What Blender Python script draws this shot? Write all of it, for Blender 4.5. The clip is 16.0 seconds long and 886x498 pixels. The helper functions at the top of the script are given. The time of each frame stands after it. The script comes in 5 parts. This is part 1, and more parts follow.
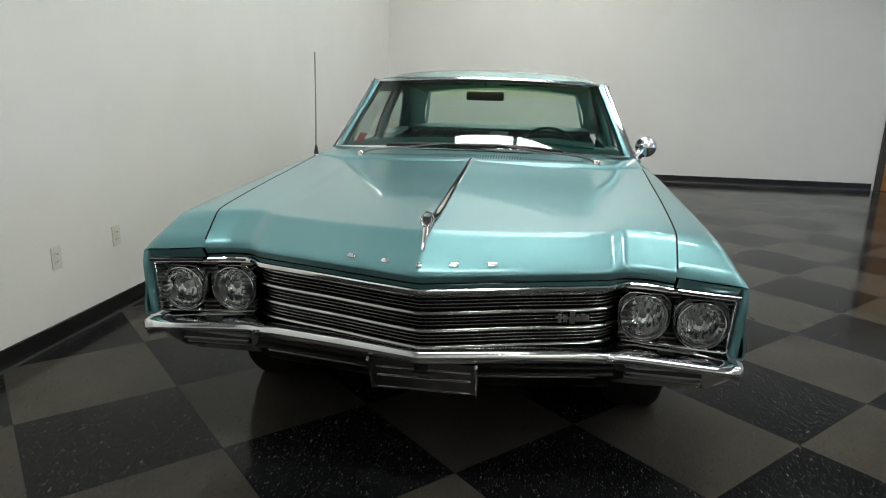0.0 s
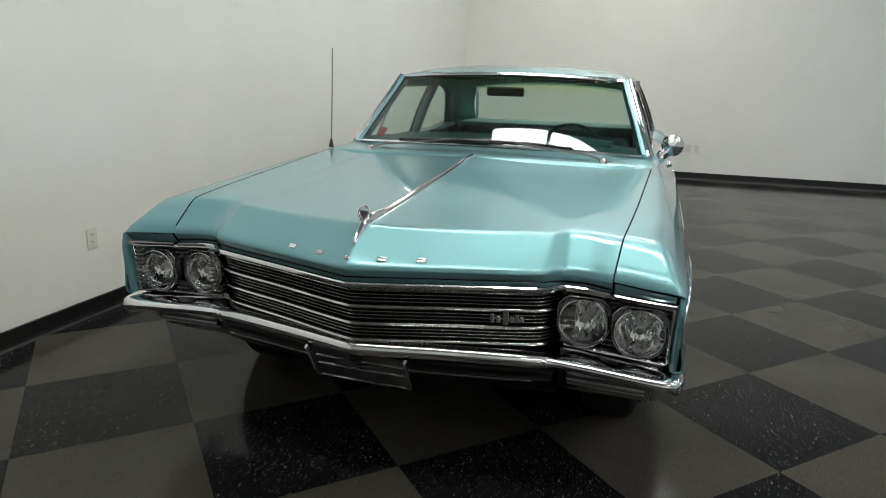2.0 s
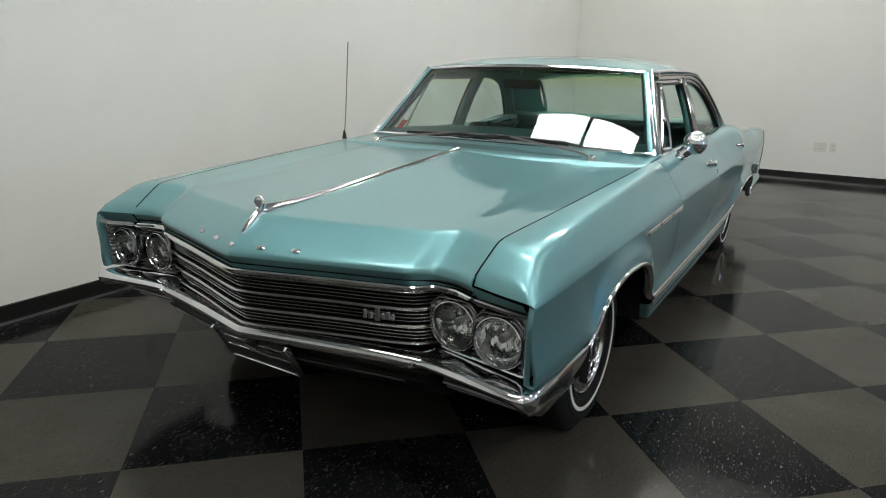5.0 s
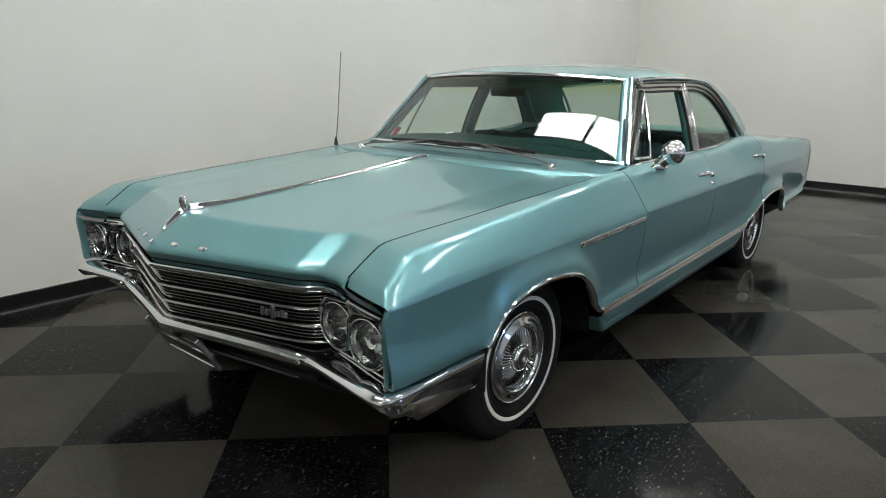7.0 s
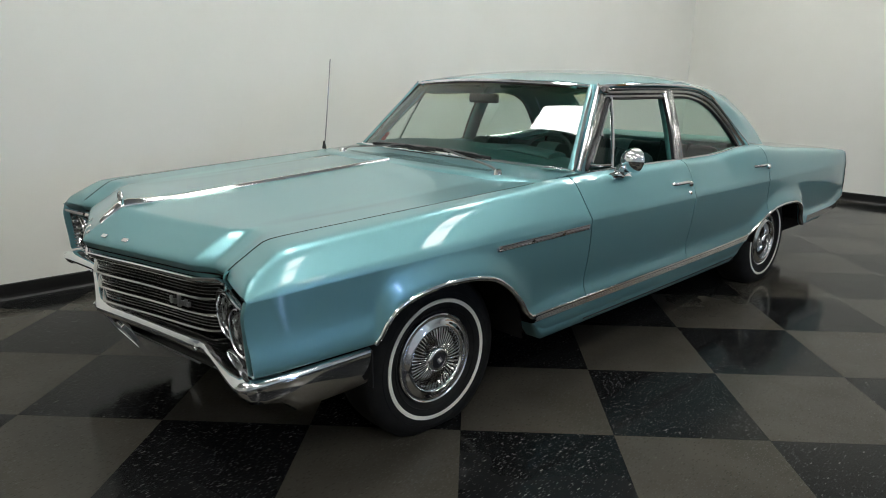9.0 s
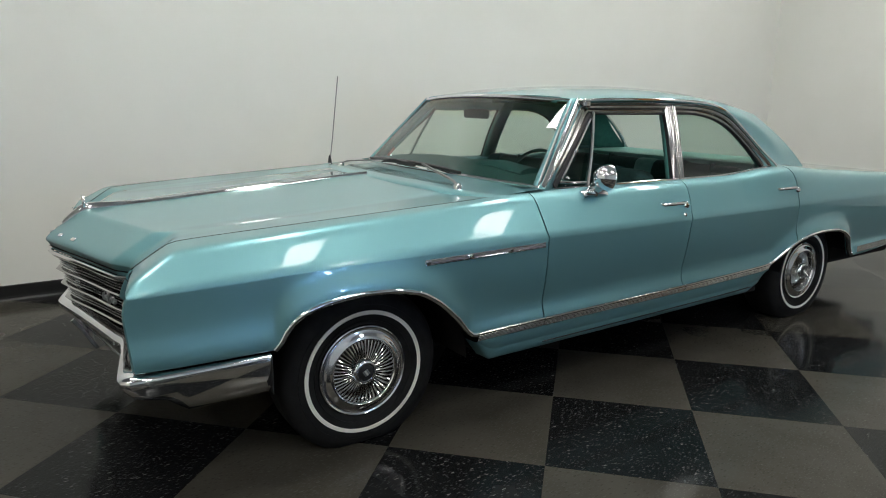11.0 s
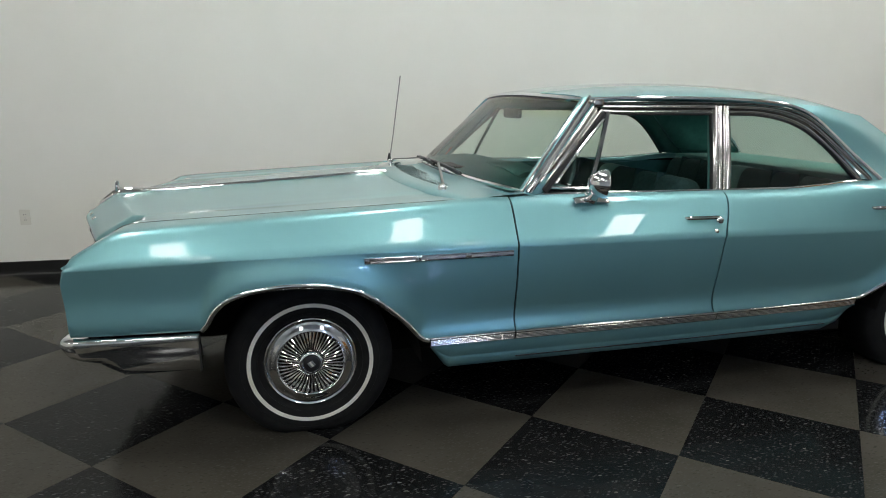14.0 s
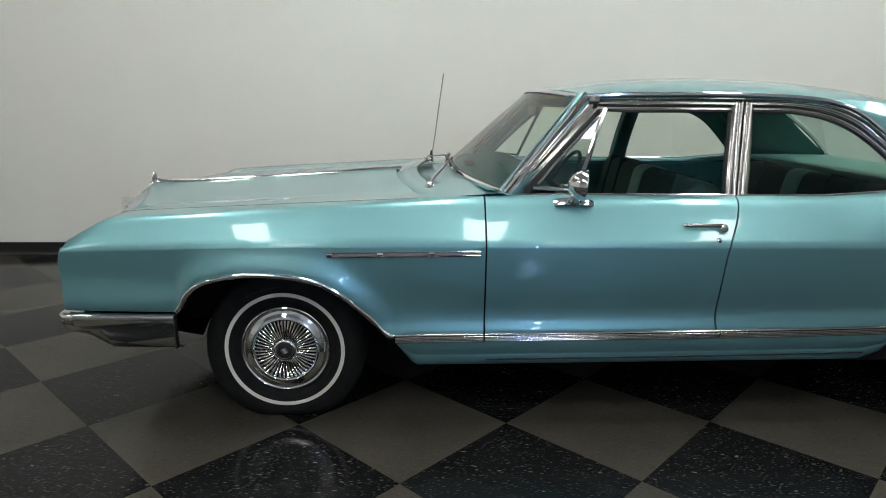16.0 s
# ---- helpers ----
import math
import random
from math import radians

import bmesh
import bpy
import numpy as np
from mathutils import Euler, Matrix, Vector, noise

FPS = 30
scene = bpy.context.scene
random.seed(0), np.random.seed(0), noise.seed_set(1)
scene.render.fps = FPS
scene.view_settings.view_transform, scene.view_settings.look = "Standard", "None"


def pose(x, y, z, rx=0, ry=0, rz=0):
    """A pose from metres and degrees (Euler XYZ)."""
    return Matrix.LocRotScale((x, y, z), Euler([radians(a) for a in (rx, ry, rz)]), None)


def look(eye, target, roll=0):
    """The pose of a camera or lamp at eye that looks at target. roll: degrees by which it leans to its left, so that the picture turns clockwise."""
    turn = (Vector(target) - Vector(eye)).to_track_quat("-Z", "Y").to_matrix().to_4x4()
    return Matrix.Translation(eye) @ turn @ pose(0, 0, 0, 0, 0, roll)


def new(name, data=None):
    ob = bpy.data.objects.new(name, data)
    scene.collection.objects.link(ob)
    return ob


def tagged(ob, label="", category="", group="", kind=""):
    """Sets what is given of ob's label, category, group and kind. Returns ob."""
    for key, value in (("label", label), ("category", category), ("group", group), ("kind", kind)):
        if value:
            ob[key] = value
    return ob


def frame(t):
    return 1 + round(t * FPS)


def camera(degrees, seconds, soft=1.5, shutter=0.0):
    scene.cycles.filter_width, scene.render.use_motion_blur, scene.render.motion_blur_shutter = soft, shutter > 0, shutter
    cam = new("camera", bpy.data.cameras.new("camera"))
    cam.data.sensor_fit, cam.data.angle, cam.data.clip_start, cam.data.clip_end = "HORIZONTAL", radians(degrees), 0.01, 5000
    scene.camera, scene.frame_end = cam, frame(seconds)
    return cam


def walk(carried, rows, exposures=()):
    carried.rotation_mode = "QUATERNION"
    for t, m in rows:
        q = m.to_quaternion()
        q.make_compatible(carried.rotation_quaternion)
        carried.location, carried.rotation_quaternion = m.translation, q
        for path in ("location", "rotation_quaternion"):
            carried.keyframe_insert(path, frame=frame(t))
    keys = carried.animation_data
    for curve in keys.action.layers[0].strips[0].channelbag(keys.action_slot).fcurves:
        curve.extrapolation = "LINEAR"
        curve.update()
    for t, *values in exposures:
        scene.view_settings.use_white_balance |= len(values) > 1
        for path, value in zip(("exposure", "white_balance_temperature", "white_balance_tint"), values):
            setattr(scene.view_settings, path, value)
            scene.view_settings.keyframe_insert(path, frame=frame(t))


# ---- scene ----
cam = camera(68.6, 16.0, soft=1.0)
PATH = [
    (0, (0.333, -2.797, 1.315), (0.060, -0.876, 0.828), 1.5),
    (0.5, (0.458, -2.775, 1.319), (0.096, -0.871, 0.824), 1.5),
    (1, (0.596, -2.750, 1.324), (0.169, -0.863, 0.817), 1.5),
    (1.5, (0.722, -2.720, 1.327), (0.231, -0.849, 0.820), 1.5),
    (2, (0.851, -2.681, 1.330), (0.270, -0.836, 0.821), 1.5),
    (2.5, (0.990, -2.637, 1.335), (0.342, -0.818, 0.812), 1.5),
    (3, (1.125, -2.580, 1.340), (0.398, -0.793, 0.813), 1.4),
    (5.5, (1.752, -2.209, 1.354), (0.673, -0.613, 0.818), 0.9),
    (6, (1.887, -2.121, 1.357), (0.739, -0.569, 0.834), 0.8),
    (6.5, (2.011, -2.043, 1.354), (0.814, -0.524, 0.844), 0.7),
    (7, (2.140, -1.960, 1.353), (0.904, -0.477, 0.834), 0.7),
    (7.5, (2.273, -1.871, 1.351), (0.991, -0.424, 0.840), 0.7),
    (8, (2.412, -1.778, 1.352), (1.077, -0.378, 0.844), 0.7),
    (8.5, (2.532, -1.680, 1.355), (1.154, -0.322, 0.849), 0.7),
    (9, (2.643, -1.568, 1.355), (1.217, -0.260, 0.854), 0.7),
    (9.5, (2.748, -1.445, 1.351), (1.274, -0.189, 0.854), 0.7),
    (12, (3.184, -0.710, 1.305), (1.451, 0.186, 0.864), 0.8),
    (12.5, (3.246, -0.559, 1.310), (1.475, 0.245, 0.847), 0.8),
    (13, (3.291, -0.404, 1.315), (1.473, 0.299, 0.870), 0.9),
    (13.5, (3.334, -0.245, 1.314), (1.480, 0.358, 0.869), 0.8),
    (14, (3.362, -0.100, 1.320), (1.476, 0.395, 0.876), 0.8),
    (14.5, (3.399, 0.080, 1.320), (1.488, 0.468, 0.874), 0.6),
    (15, (3.418, 0.245, 1.324), (1.489, 0.525, 0.873), 0.6),
    (15.5, (3.431, 0.412, 1.326), (1.490, 0.581, 0.875), 0.5),
    (16, (3.444, 0.584, 1.327), (1.498, 0.646, 0.871), 0.5),
]
walk(cam, [(t, look(eye, target, roll)) for t, eye, target, roll in PATH])

# ---- world, lights, exposure ----
scene.view_settings.exposure = 0.0
world = bpy.data.worlds.new("world")
world.use_nodes = True
world.node_tree.nodes["Background"].inputs[0].default_value = (0.8, 0.85, 0.9, 1)
world.node_tree.nodes["Background"].inputs[1].default_value = 0.02
scene.world = world
CEILING = 4.4
LAMP_POWER = 22.0


# ---- materials ----
def principled(name, color, rough=0.5, metal=0.0, coat=0.0, coat_rough=0.03, spec=0.5):
    m = bpy.data.materials.new(name)
    m.use_nodes = True
    b = m.node_tree.nodes["Principled BSDF"]
    b.inputs["Base Color"].default_value = (*color, 1)
    b.inputs["Roughness"].default_value = rough
    b.inputs["Metallic"].default_value = metal
    b.inputs["Coat Weight"].default_value = coat
    b.inputs["Coat Roughness"].default_value = coat_rough
    b.inputs["Specular IOR Level"].default_value = spec
    b.inputs["Coat IOR"].default_value = 1.36
    return m


def node(m, kind, **values):
    n = m.node_tree.nodes.new(kind)
    for key, value in values.items():
        if key in n.inputs:
            n.inputs[key].default_value = value
    return n


def link(m, a, out, b, into):
    m.node_tree.links.new(a.outputs[out], b.inputs[into])


def vary(m, colors, scale, detail=4.0, rough=None, bump=None, bump_scale=None, coord="Object"):
    """Mottle a base colour between given colours with noise; optional roughness range and fine relief."""
    b = m.node_tree.nodes["Principled BSDF"]
    tc = m.node_tree.nodes.new("ShaderNodeTexCoord")
    nz = node(m, "ShaderNodeTexNoise", Scale=scale, Detail=detail, Roughness=0.6)
    link(m, tc, coord, nz, "Vector")
    ramp = m.node_tree.nodes.new("ShaderNodeValToRGB")
    el = ramp.color_ramp.elements
    el[0].position, el[1].position = 0.3, 0.7
    el[0].color, el[1].color = (*colors[0], 1), (*colors[1], 1)
    link(m, nz, "Fac", ramp, "Fac")
    link(m, ramp, "Color", b, "Base Color")
    if rough:
        mr = node(m, "ShaderNodeMapRange")
        mr.inputs["To Min"].default_value, mr.inputs["To Max"].default_value = rough
        n2 = node(m, "ShaderNodeTexNoise", Scale=scale * 0.37, Detail=6.0)
        link(m, tc, coord, n2, "Vector")
        link(m, n2, "Fac", mr, "Value")
        link(m, mr, "Result", b, "Roughness")
    if bump:
        n3 = node(m, "ShaderNodeTexNoise", Scale=bump_scale or scale * 6, Detail=3.0)
        link(m, tc, coord, n3, "Vector")
        bp = node(m, "ShaderNodeBump", Strength=bump, Distance=0.002)
        link(m, n3, "Fac", bp, "Height")
        link(m, bp, "Normal", b, "Normal")
    return m


PAINT = principled("turquoise_metallic_paint", (0.189, 0.410, 0.440), 0.39, 0.70, coat=1.0, coat_rough=0.012)
vary(PAINT, ((0.177, 0.392, 0.420), (0.201, 0.428, 0.460)), 900.0, 2.0)
CHROME = principled("chrome", (0.86, 0.87, 0.88), 0.06, 1.0)
vary(CHROME, ((0.80, 0.81, 0.83), (0.9, 0.9, 0.91)), 6.0, 3.0, rough=(0.03, 0.12))
# chrome with dark reflections put into its base colour
DARKCHROME = principled("darkened_chrome", (0.36, 0.36, 0.37), 0.09, 1.0)
BRUSHED = principled("satin_bright_metal", (0.62, 0.62, 0.62), 0.3, 1.0)
DULL = principled("dull_grey_metal", (0.26, 0.26, 0.26), 0.3, 1.0)
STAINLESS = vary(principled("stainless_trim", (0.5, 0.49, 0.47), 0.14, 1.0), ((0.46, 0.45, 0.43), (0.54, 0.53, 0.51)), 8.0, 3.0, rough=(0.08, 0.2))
ALLOY = principled("grey_anodised_bar", (0.28, 0.28, 0.28), 0.35, 1.0)
SLAT = principled("dull_bright_slat", (0.64, 0.64, 0.64), 0.24, 1.0)
RUBBER = vary(principled("tyre_rubber", (0.011, 0.011, 0.011), 0.75, spec=0.2), ((0.008, 0.008, 0.008), (0.014, 0.014, 0.0135)), 18.0, 5.0, bump=0.3, bump_scale=240.0)
WHITEWALL = vary(principled("whitewall_rubber", (0.8, 0.78, 0.68), 0.55), ((0.76, 0.735, 0.64), (0.84, 0.82, 0.73)), 9.0)
BLACK = vary(principled("black_underside", (0.006, 0.006, 0.006), 0.8, spec=0.2), ((0.004, 0.004, 0.004), (0.011, 0.010, 0.010)), 8.0)
GLOSSBLACK = vary(principled("black_gloss_enamel", (0.010, 0.010, 0.010), 0.3, spec=0.2), ((0.006, 0.006, 0.006), (0.014, 0.014, 0.013)), 12.0, 4.0, rough=(0.22, 0.45))
SEAL = principled("black_rubber_seal", (0.012, 0.012, 0.013), 0.5)
CLOTH = vary(principled("dark_green_seat_cloth", (0.02, 0.065, 0.06), 0.85), ((0.014, 0.05, 0.046), (0.026, 0.08, 0.073)), 60.0, 5.0, bump=0.5, bump_scale=500.0)
VINYL = vary(principled("light_turquoise_vinyl", (0.16, 0.36, 0.33), 0.5), ((0.13, 0.31, 0.285), (0.19, 0.4, 0.37)), 25.0, 4.0, bump=0.2, bump_scale=300.0)
DASH = vary(principled("teal_padded_dash", (0.06, 0.20, 0.19), 0.55), ((0.05, 0.17, 0.16), (0.07, 0.22, 0.21)), 30.0, 4.0, bump=0.2, bump_scale=300.0)
TRIMCARD = vary(principled("teal_trim_panel", (0.05, 0.2, 0.18), 0.6), ((0.04, 0.16, 0.15), (0.06, 0.22, 0.2)), 20.0)
WHEELTEAL = principled("dark_teal_hard_rubber", (0.018, 0.07, 0.066), 0.35)
RED = principled("red_tag", (0.5, 0.04, 0.03), 0.5)
WALL = vary(principled("off_white_wall_paint", (0.8, 0.8, 0.75), 0.6), ((0.785, 0.785, 0.735), (0.82, 0.82, 0.775)), 1.3, 5.0, rough=(0.5, 0.68), bump=0.12, bump_scale=90.0)
CEIL = vary(principled("ceiling_tile_grey", (0.5, 0.5, 0.48), 0.9), ((0.47, 0.47, 0.45), (0.53, 0.53, 0.51)), 6.0)
# unseen east wall: blue tint added so its bounce cools the car's side
BOUNCEWALL = vary(principled("blue_bounce_wall", (0.44, 0.48, 0.52), 0.7), ((0.42, 0.46, 0.50), (0.46, 0.50, 0.54)), 2.0)
BASE = principled("black_cove_base", (0.012, 0.012, 0.012), 0.35)
PLATE = principled("ivory_plastic", (0.7, 0.69, 0.63), 0.35)
SLOT = principled("dark_slot", (0.012, 0.012, 0.012), 0.7)
AIRSLOT = principled("shaded_teal_slot", (0.008, 0.018, 0.018), 0.7, spec=0.2)
WOOD = vary(principled("orange_varnished_wood", (0.42, 0.19, 0.04), 0.35), ((0.36, 0.15, 0.03), (0.5, 0.24, 0.06)), 3.0, 8.0)
FRAME = principled("dark_door_frame", (0.05, 0.045, 0.04), 0.5)


def glass(name, tint, ior=1.5, bump=0.0, band=None):
    m = bpy.data.materials.new(name)
    m.use_nodes = True
    m.node_tree.nodes.clear()
    out = node(m, "ShaderNodeOutputMaterial")
    mix = node(m, "ShaderNodeMixShader")
    clear, shine = node(m, "ShaderNodeBsdfTransparent"), node(m, "ShaderNodeBsdfGlossy", Roughness=0.01)
    fres = node(m, "ShaderNodeFresnel", IOR=ior)
    clear.inputs["Color"].default_value = (*tint, 1)
    link(m, fres, "Fac", mix, "Fac")
    m.node_tree.links.new(clear.outputs[0], mix.inputs[1])
    m.node_tree.links.new(shine.outputs[0], mix.inputs[2])
    m.node_tree.links.new(mix.outputs[0], out.inputs["Surface"])
    if band:
        tc = m.node_tree.nodes.new("ShaderNodeTexCoord")
        sep = node(m, "ShaderNodeSeparateXYZ")
        link(m, tc, "Object", sep, "Vector")
        mr = node(m, "ShaderNodeMapRange")
        mr.inputs["From Min"].default_value, mr.inputs["From Max"].default_value = band[1], band[2]
        link(m, sep, "Z", mr, "Value")
        mx = m.node_tree.nodes.new("ShaderNodeMix")
        mx.data_type = "RGBA"
        mx.inputs["A"].default_value, mx.inputs["B"].default_value = (*tint, 1), (*band[0], 1)
        link(m, mr, "Result", mx, "Factor")
        m.node_tree.links.new(mx.outputs["Result"], clear.inputs["Color"])
        for i in mx.inputs:
            if i.type == "RGBA" and i.name == "A":
                i.default_value = (*tint, 1)
            if i.type == "RGBA" and i.name == "B":
                i.default_value = (*band[0], 1)
        m.node_tree.links.new([o for o in mx.outputs if o.type == "RGBA"][0], clear.inputs["Color"])
    if bump:
        wave = node(m, "ShaderNodeTexWave", Scale=38.0, Distortion=1.5)
        tc = m.node_tree.nodes.new("ShaderNodeTexCoord")
        link(m, tc, "Object", wave, "Vector")
        bp = node(m, "ShaderNodeBump", Strength=bump, Distance=0.004)
        link(m, wave, "Fac", bp, "Height")
        link(m, bp, "Normal", shine, "Normal")
    return m


SCREEN = glass("tinted_windscreen_glass", (0.82, 0.91, 0.86), 1.8, band=((0.74, 0.76, 0.34), 1.245, 1.335))
PANE = glass("green_tinted_side_glass", (0.78, 0.87, 0.82), 1.7)
LENS = glass("ribbed_headlamp_glass", (0.9, 0.92, 0.92), 1.5, bump=0.5)
_n = LENS.node_tree
_old = [l for l in _n.links if l.to_node.type == "OUTPUT_MATERIAL"][0].from_node
_mix = _n.nodes.new("ShaderNodeMixShader")
_mix.inputs["Fac"].default_value = 0.03
_dif = _n.nodes.new("ShaderNodeBsdfDiffuse")
_dif.inputs["Color"].default_value = (0.7, 0.7, 0.7, 1)
_n.links.new(_old.outputs[0], _mix.inputs[1])
_n.links.new(_dif.outputs[0], _mix.inputs[2])
_n.links.new(_mix.outputs[0], [x for x in _n.nodes if x.type == "OUTPUT_MATERIAL"][0].inputs["Surface"])
SILVER = vary(principled("silvered_reflector", (0.92, 0.93, 0.94), 0.06, 1.0), ((0.91, 0.92, 0.92), (0.96, 0.96, 0.96)), 20.0, 2.0, bump=0.5, bump_scale=45.0)
LAMPGREY = principled("grey_lamp_lens", (0.22, 0.22, 0.22), 0.15)
MIRROR = principled("mirror", (0.9, 0.9, 0.9), 0.01, 1.0)


def glow(name, color, strength):
    m = bpy.data.materials.new(name)
    m.use_nodes = True
    m.node_tree.nodes.clear()
    out, em = node(m, "ShaderNodeOutputMaterial"), node(m, "ShaderNodeEmission")
    em.inputs["Color"].default_value, em.inputs["Strength"].default_value = (*color, 1), strength
    m.node_tree.links.new(em.outputs[0], out.inputs["Surface"])
    return m


BLUETUBE = glow("bluish_daylight_tube", (0.40, 0.58, 1.0), 115.0)
TUBE = glow("fluorescent_diffuser", (0.995, 0.985, 0.935), LAMP_POWER)


def tile_material(name, low, high, flecks):
    m = principled(name, low, 0.3, spec=0.10)
    b = m.node_tree.nodes["Principled BSDF"]
    tc = m.node_tree.nodes.new("ShaderNodeTexCoord")
    info = m.node_tree.nodes.new("ShaderNodeObjectInfo")
    big = node(m, "ShaderNodeTexNoise", Scale=3.0, Detail=5.0)
    mix = m.node_tree.nodes.new("ShaderNodeValToRGB")
    e = mix.color_ramp.elements
    e[0].color, e[1].color, e[0].position, e[1].position = (*low, 1), (*high, 1), 0.3, 0.75
    shift = node(m, "ShaderNodeVectorMath")
    scale = node(m, "ShaderNodeVectorMath")
    scale.operation = "SCALE"
    scale.inputs[0].default_value = (37.0, 19.0, 7.0)
    m.node_tree.links.new(info.outputs["Random"], scale.inputs["Scale"])
    geo = m.node_tree.nodes.new("ShaderNodeNewGeometry")
    m.node_tree.links.new(geo.outputs["Position"], shift.inputs[0])
    m.node_tree.links.new(scale.outputs[0], shift.inputs[1])
    m.node_tree.links.new(shift.outputs[0], big.inputs["Vector"])
    link(m, big, "Fac", mix, "Fac")
    # stone flecks: rotated, stretched cells at two sizes
    last = mix.outputs["Color"]
    for size, cut, amount, turn, keep in flecks:
        squeeze = node(m, "ShaderNodeMapping", Rotation=(0.0, 0.0, turn), Scale=(1.0, 0.34, 1.0))
        m.node_tree.links.new(shift.outputs[0], squeeze.inputs["Vector"])
        vo = node(m, "ShaderNodeTexVoronoi", Scale=size, Randomness=1.0)
        link(m, squeeze, "Vector", vo, "Vector")
        lt = node(m, "ShaderNodeMath")
        lt.operation = "LESS_THAN"
        lt.inputs[1].default_value = cut
        link(m, vo, "Distance", lt, 0)
        pick = node(m, "ShaderNodeSeparateColor")
        link(m, vo, "Color", pick, 0)
        gt = node(m, "ShaderNodeMath")
        gt.operation = "GREATER_THAN"
        gt.inputs[1].default_value = keep
        link(m, pick, "Red", gt, 0)
        both = node(m, "ShaderNodeMath")
        both.operation = "MULTIPLY"
        link(m, lt, 0, both, 0)
        link(m, gt, 0, both, 1)
        mx = m.node_tree.nodes.new("ShaderNodeMixRGB")
        mx.inputs["Color2"].default_value = (*amount, 1)
        m.node_tree.links.new(last, mx.inputs["Color1"])
        m.node_tree.links.new(both.outputs[0], mx.inputs["Fac"])
        last = mx.outputs["Color"]
    m.node_tree.links.new(last, b.inputs["Base Color"])
    # worn wax
    wax = node(m, "ShaderNodeTexNoise", Scale=2.2, Detail=7.0, Roughness=0.65)
    m.node_tree.links.new(geo.outputs["Position"], wax.inputs["Vector"])
    mr = node(m, "ShaderNodeMapRange")
    mr.inputs["From Min"].default_value, mr.inputs["From Max"].default_value = 0.3, 0.7
    mr.inputs["To Min"].default_value, mr.inputs["To Max"].default_value = 0.07, 0.20
    link(m, wax, "Fac", mr, "Value")
    link(m, mr, "Result", b, "Roughness")
    return m


DARKTILE = tile_material("black_flecked_vinyl_tile", (0.006, 0.0064, 0.0068), (0.011, 0.0115, 0.012), (
    (150.0, 0.27, (0.030, 0.031, 0.031), 0.4, 0.55), (120.0, 0.26, (0.045, 0.046, 0.045), 1.9, 0.66), (66.0, 0.17, (0.075, 0.075, 0.072), 0.9, 0.80), (52.0, 0.15, (0.10, 0.10, 0.095), 2.6, 0.86)))
GREYTILE = tile_material("warm_grey_vinyl_tile", (0.042, 0.0388, 0.032), (0.062, 0.0575, 0.0478), (
    (190.0, 0.36, (0.060, 0.0575, 0.050), 0.6, 0.5), (120.0, 0.30, (0.038, 0.036, 0.030), 2.1, 0.6), (60.0, 0.18, (0.070, 0.067, 0.058), 1.2, 0.82)))


# ---- mesh helpers ----
def part(name, bm, material, parent=None, label="", smooth=True, angle=40):
    """Link a bmesh as one mesh object under a thing or a part."""
    me = bpy.data.meshes.new(name)
    for f in bm.faces:
        f.smooth = smooth
    if smooth and angle:
        for e in bm.edges:
            if len(e.link_faces) == 2 and e.calc_face_angle(0) > radians(angle):
                e.smooth = False
    for e in bm.edges:
        if len(e.link_faces) == 1:
            e.smooth = False
    bm.to_mesh(me)
    bm.free()
    me.materials.append(material)
    ob = new(name, me)
    if parent:
        ob.parent = parent
    if label:
        ob["label"] = label
    return ob


def empty(name, m=None):
    ob = new(name)
    if m is not None:
        ob.matrix_world = m
    return ob


def curve(knots):
    """A smooth monotone curve through knots (x, y)."""
    xs, ys = [k[0] for k in knots], [k[1] for k in knots]
    h = [b - a for a, b in zip(xs, xs[1:])]
    d = [(b - a) / w for a, b, w in zip(ys, ys[1:], h)]
    s = [d[0]] + [0 if p * q <= 0 else 2 * p * q / (p + q) for p, q in zip(d, d[1:])] + [d[-1]]

    def at(x):
        if x <= xs[0]:
            return ys[0]
        if x >= xs[-1]:
            return ys[-1]
        i = max(k for k in range(len(h)) if xs[k] <= x)
        t = (x - xs[i]) / h[i]
        a, b = 1 - t, t
        return ys[i] * a * a * (1 + 2 * t) + s[i] * h[i] * t * a * a + ys[i + 1] * b * b * (3 - 2 * t) - s[i + 1] * h[i] * b * b * a
    return at


def steps(a, b, n):
    return [a + (b - a) * i / (n - 1) for i in range(n)]


def sheet(rows, side=1, flip=False, close=False, bm=None):
    """A quad grid through rows of points; side -1 mirrors it across the car."""
    bm = bm or bmesh.new()
    vs = [[bm.verts.new((p[0] * side, p[1], p[2])) for p in r] for r in rows]
    turn = (side < 0) != flip
    for a, b in zip(vs, vs[1:]):
        n = len(a)
        for j in range(n if close else n - 1):
            k = (j + 1) % n
            q = (a[j], a[k], b[k], b[j])
            if len({v.co.to_tuple(6) for v in q}) < 3:
                continue
            try:
                bm.faces.new(q[::-1] if turn else q)
            except ValueError:
                pass
    return bm


def thick(ob, t, offset=-1):
    """Give a sheet its thickness, inwards."""
    md = ob.modifiers.new("thickness", "SOLIDIFY")
    md.thickness, md.offset = t, offset
    return ob


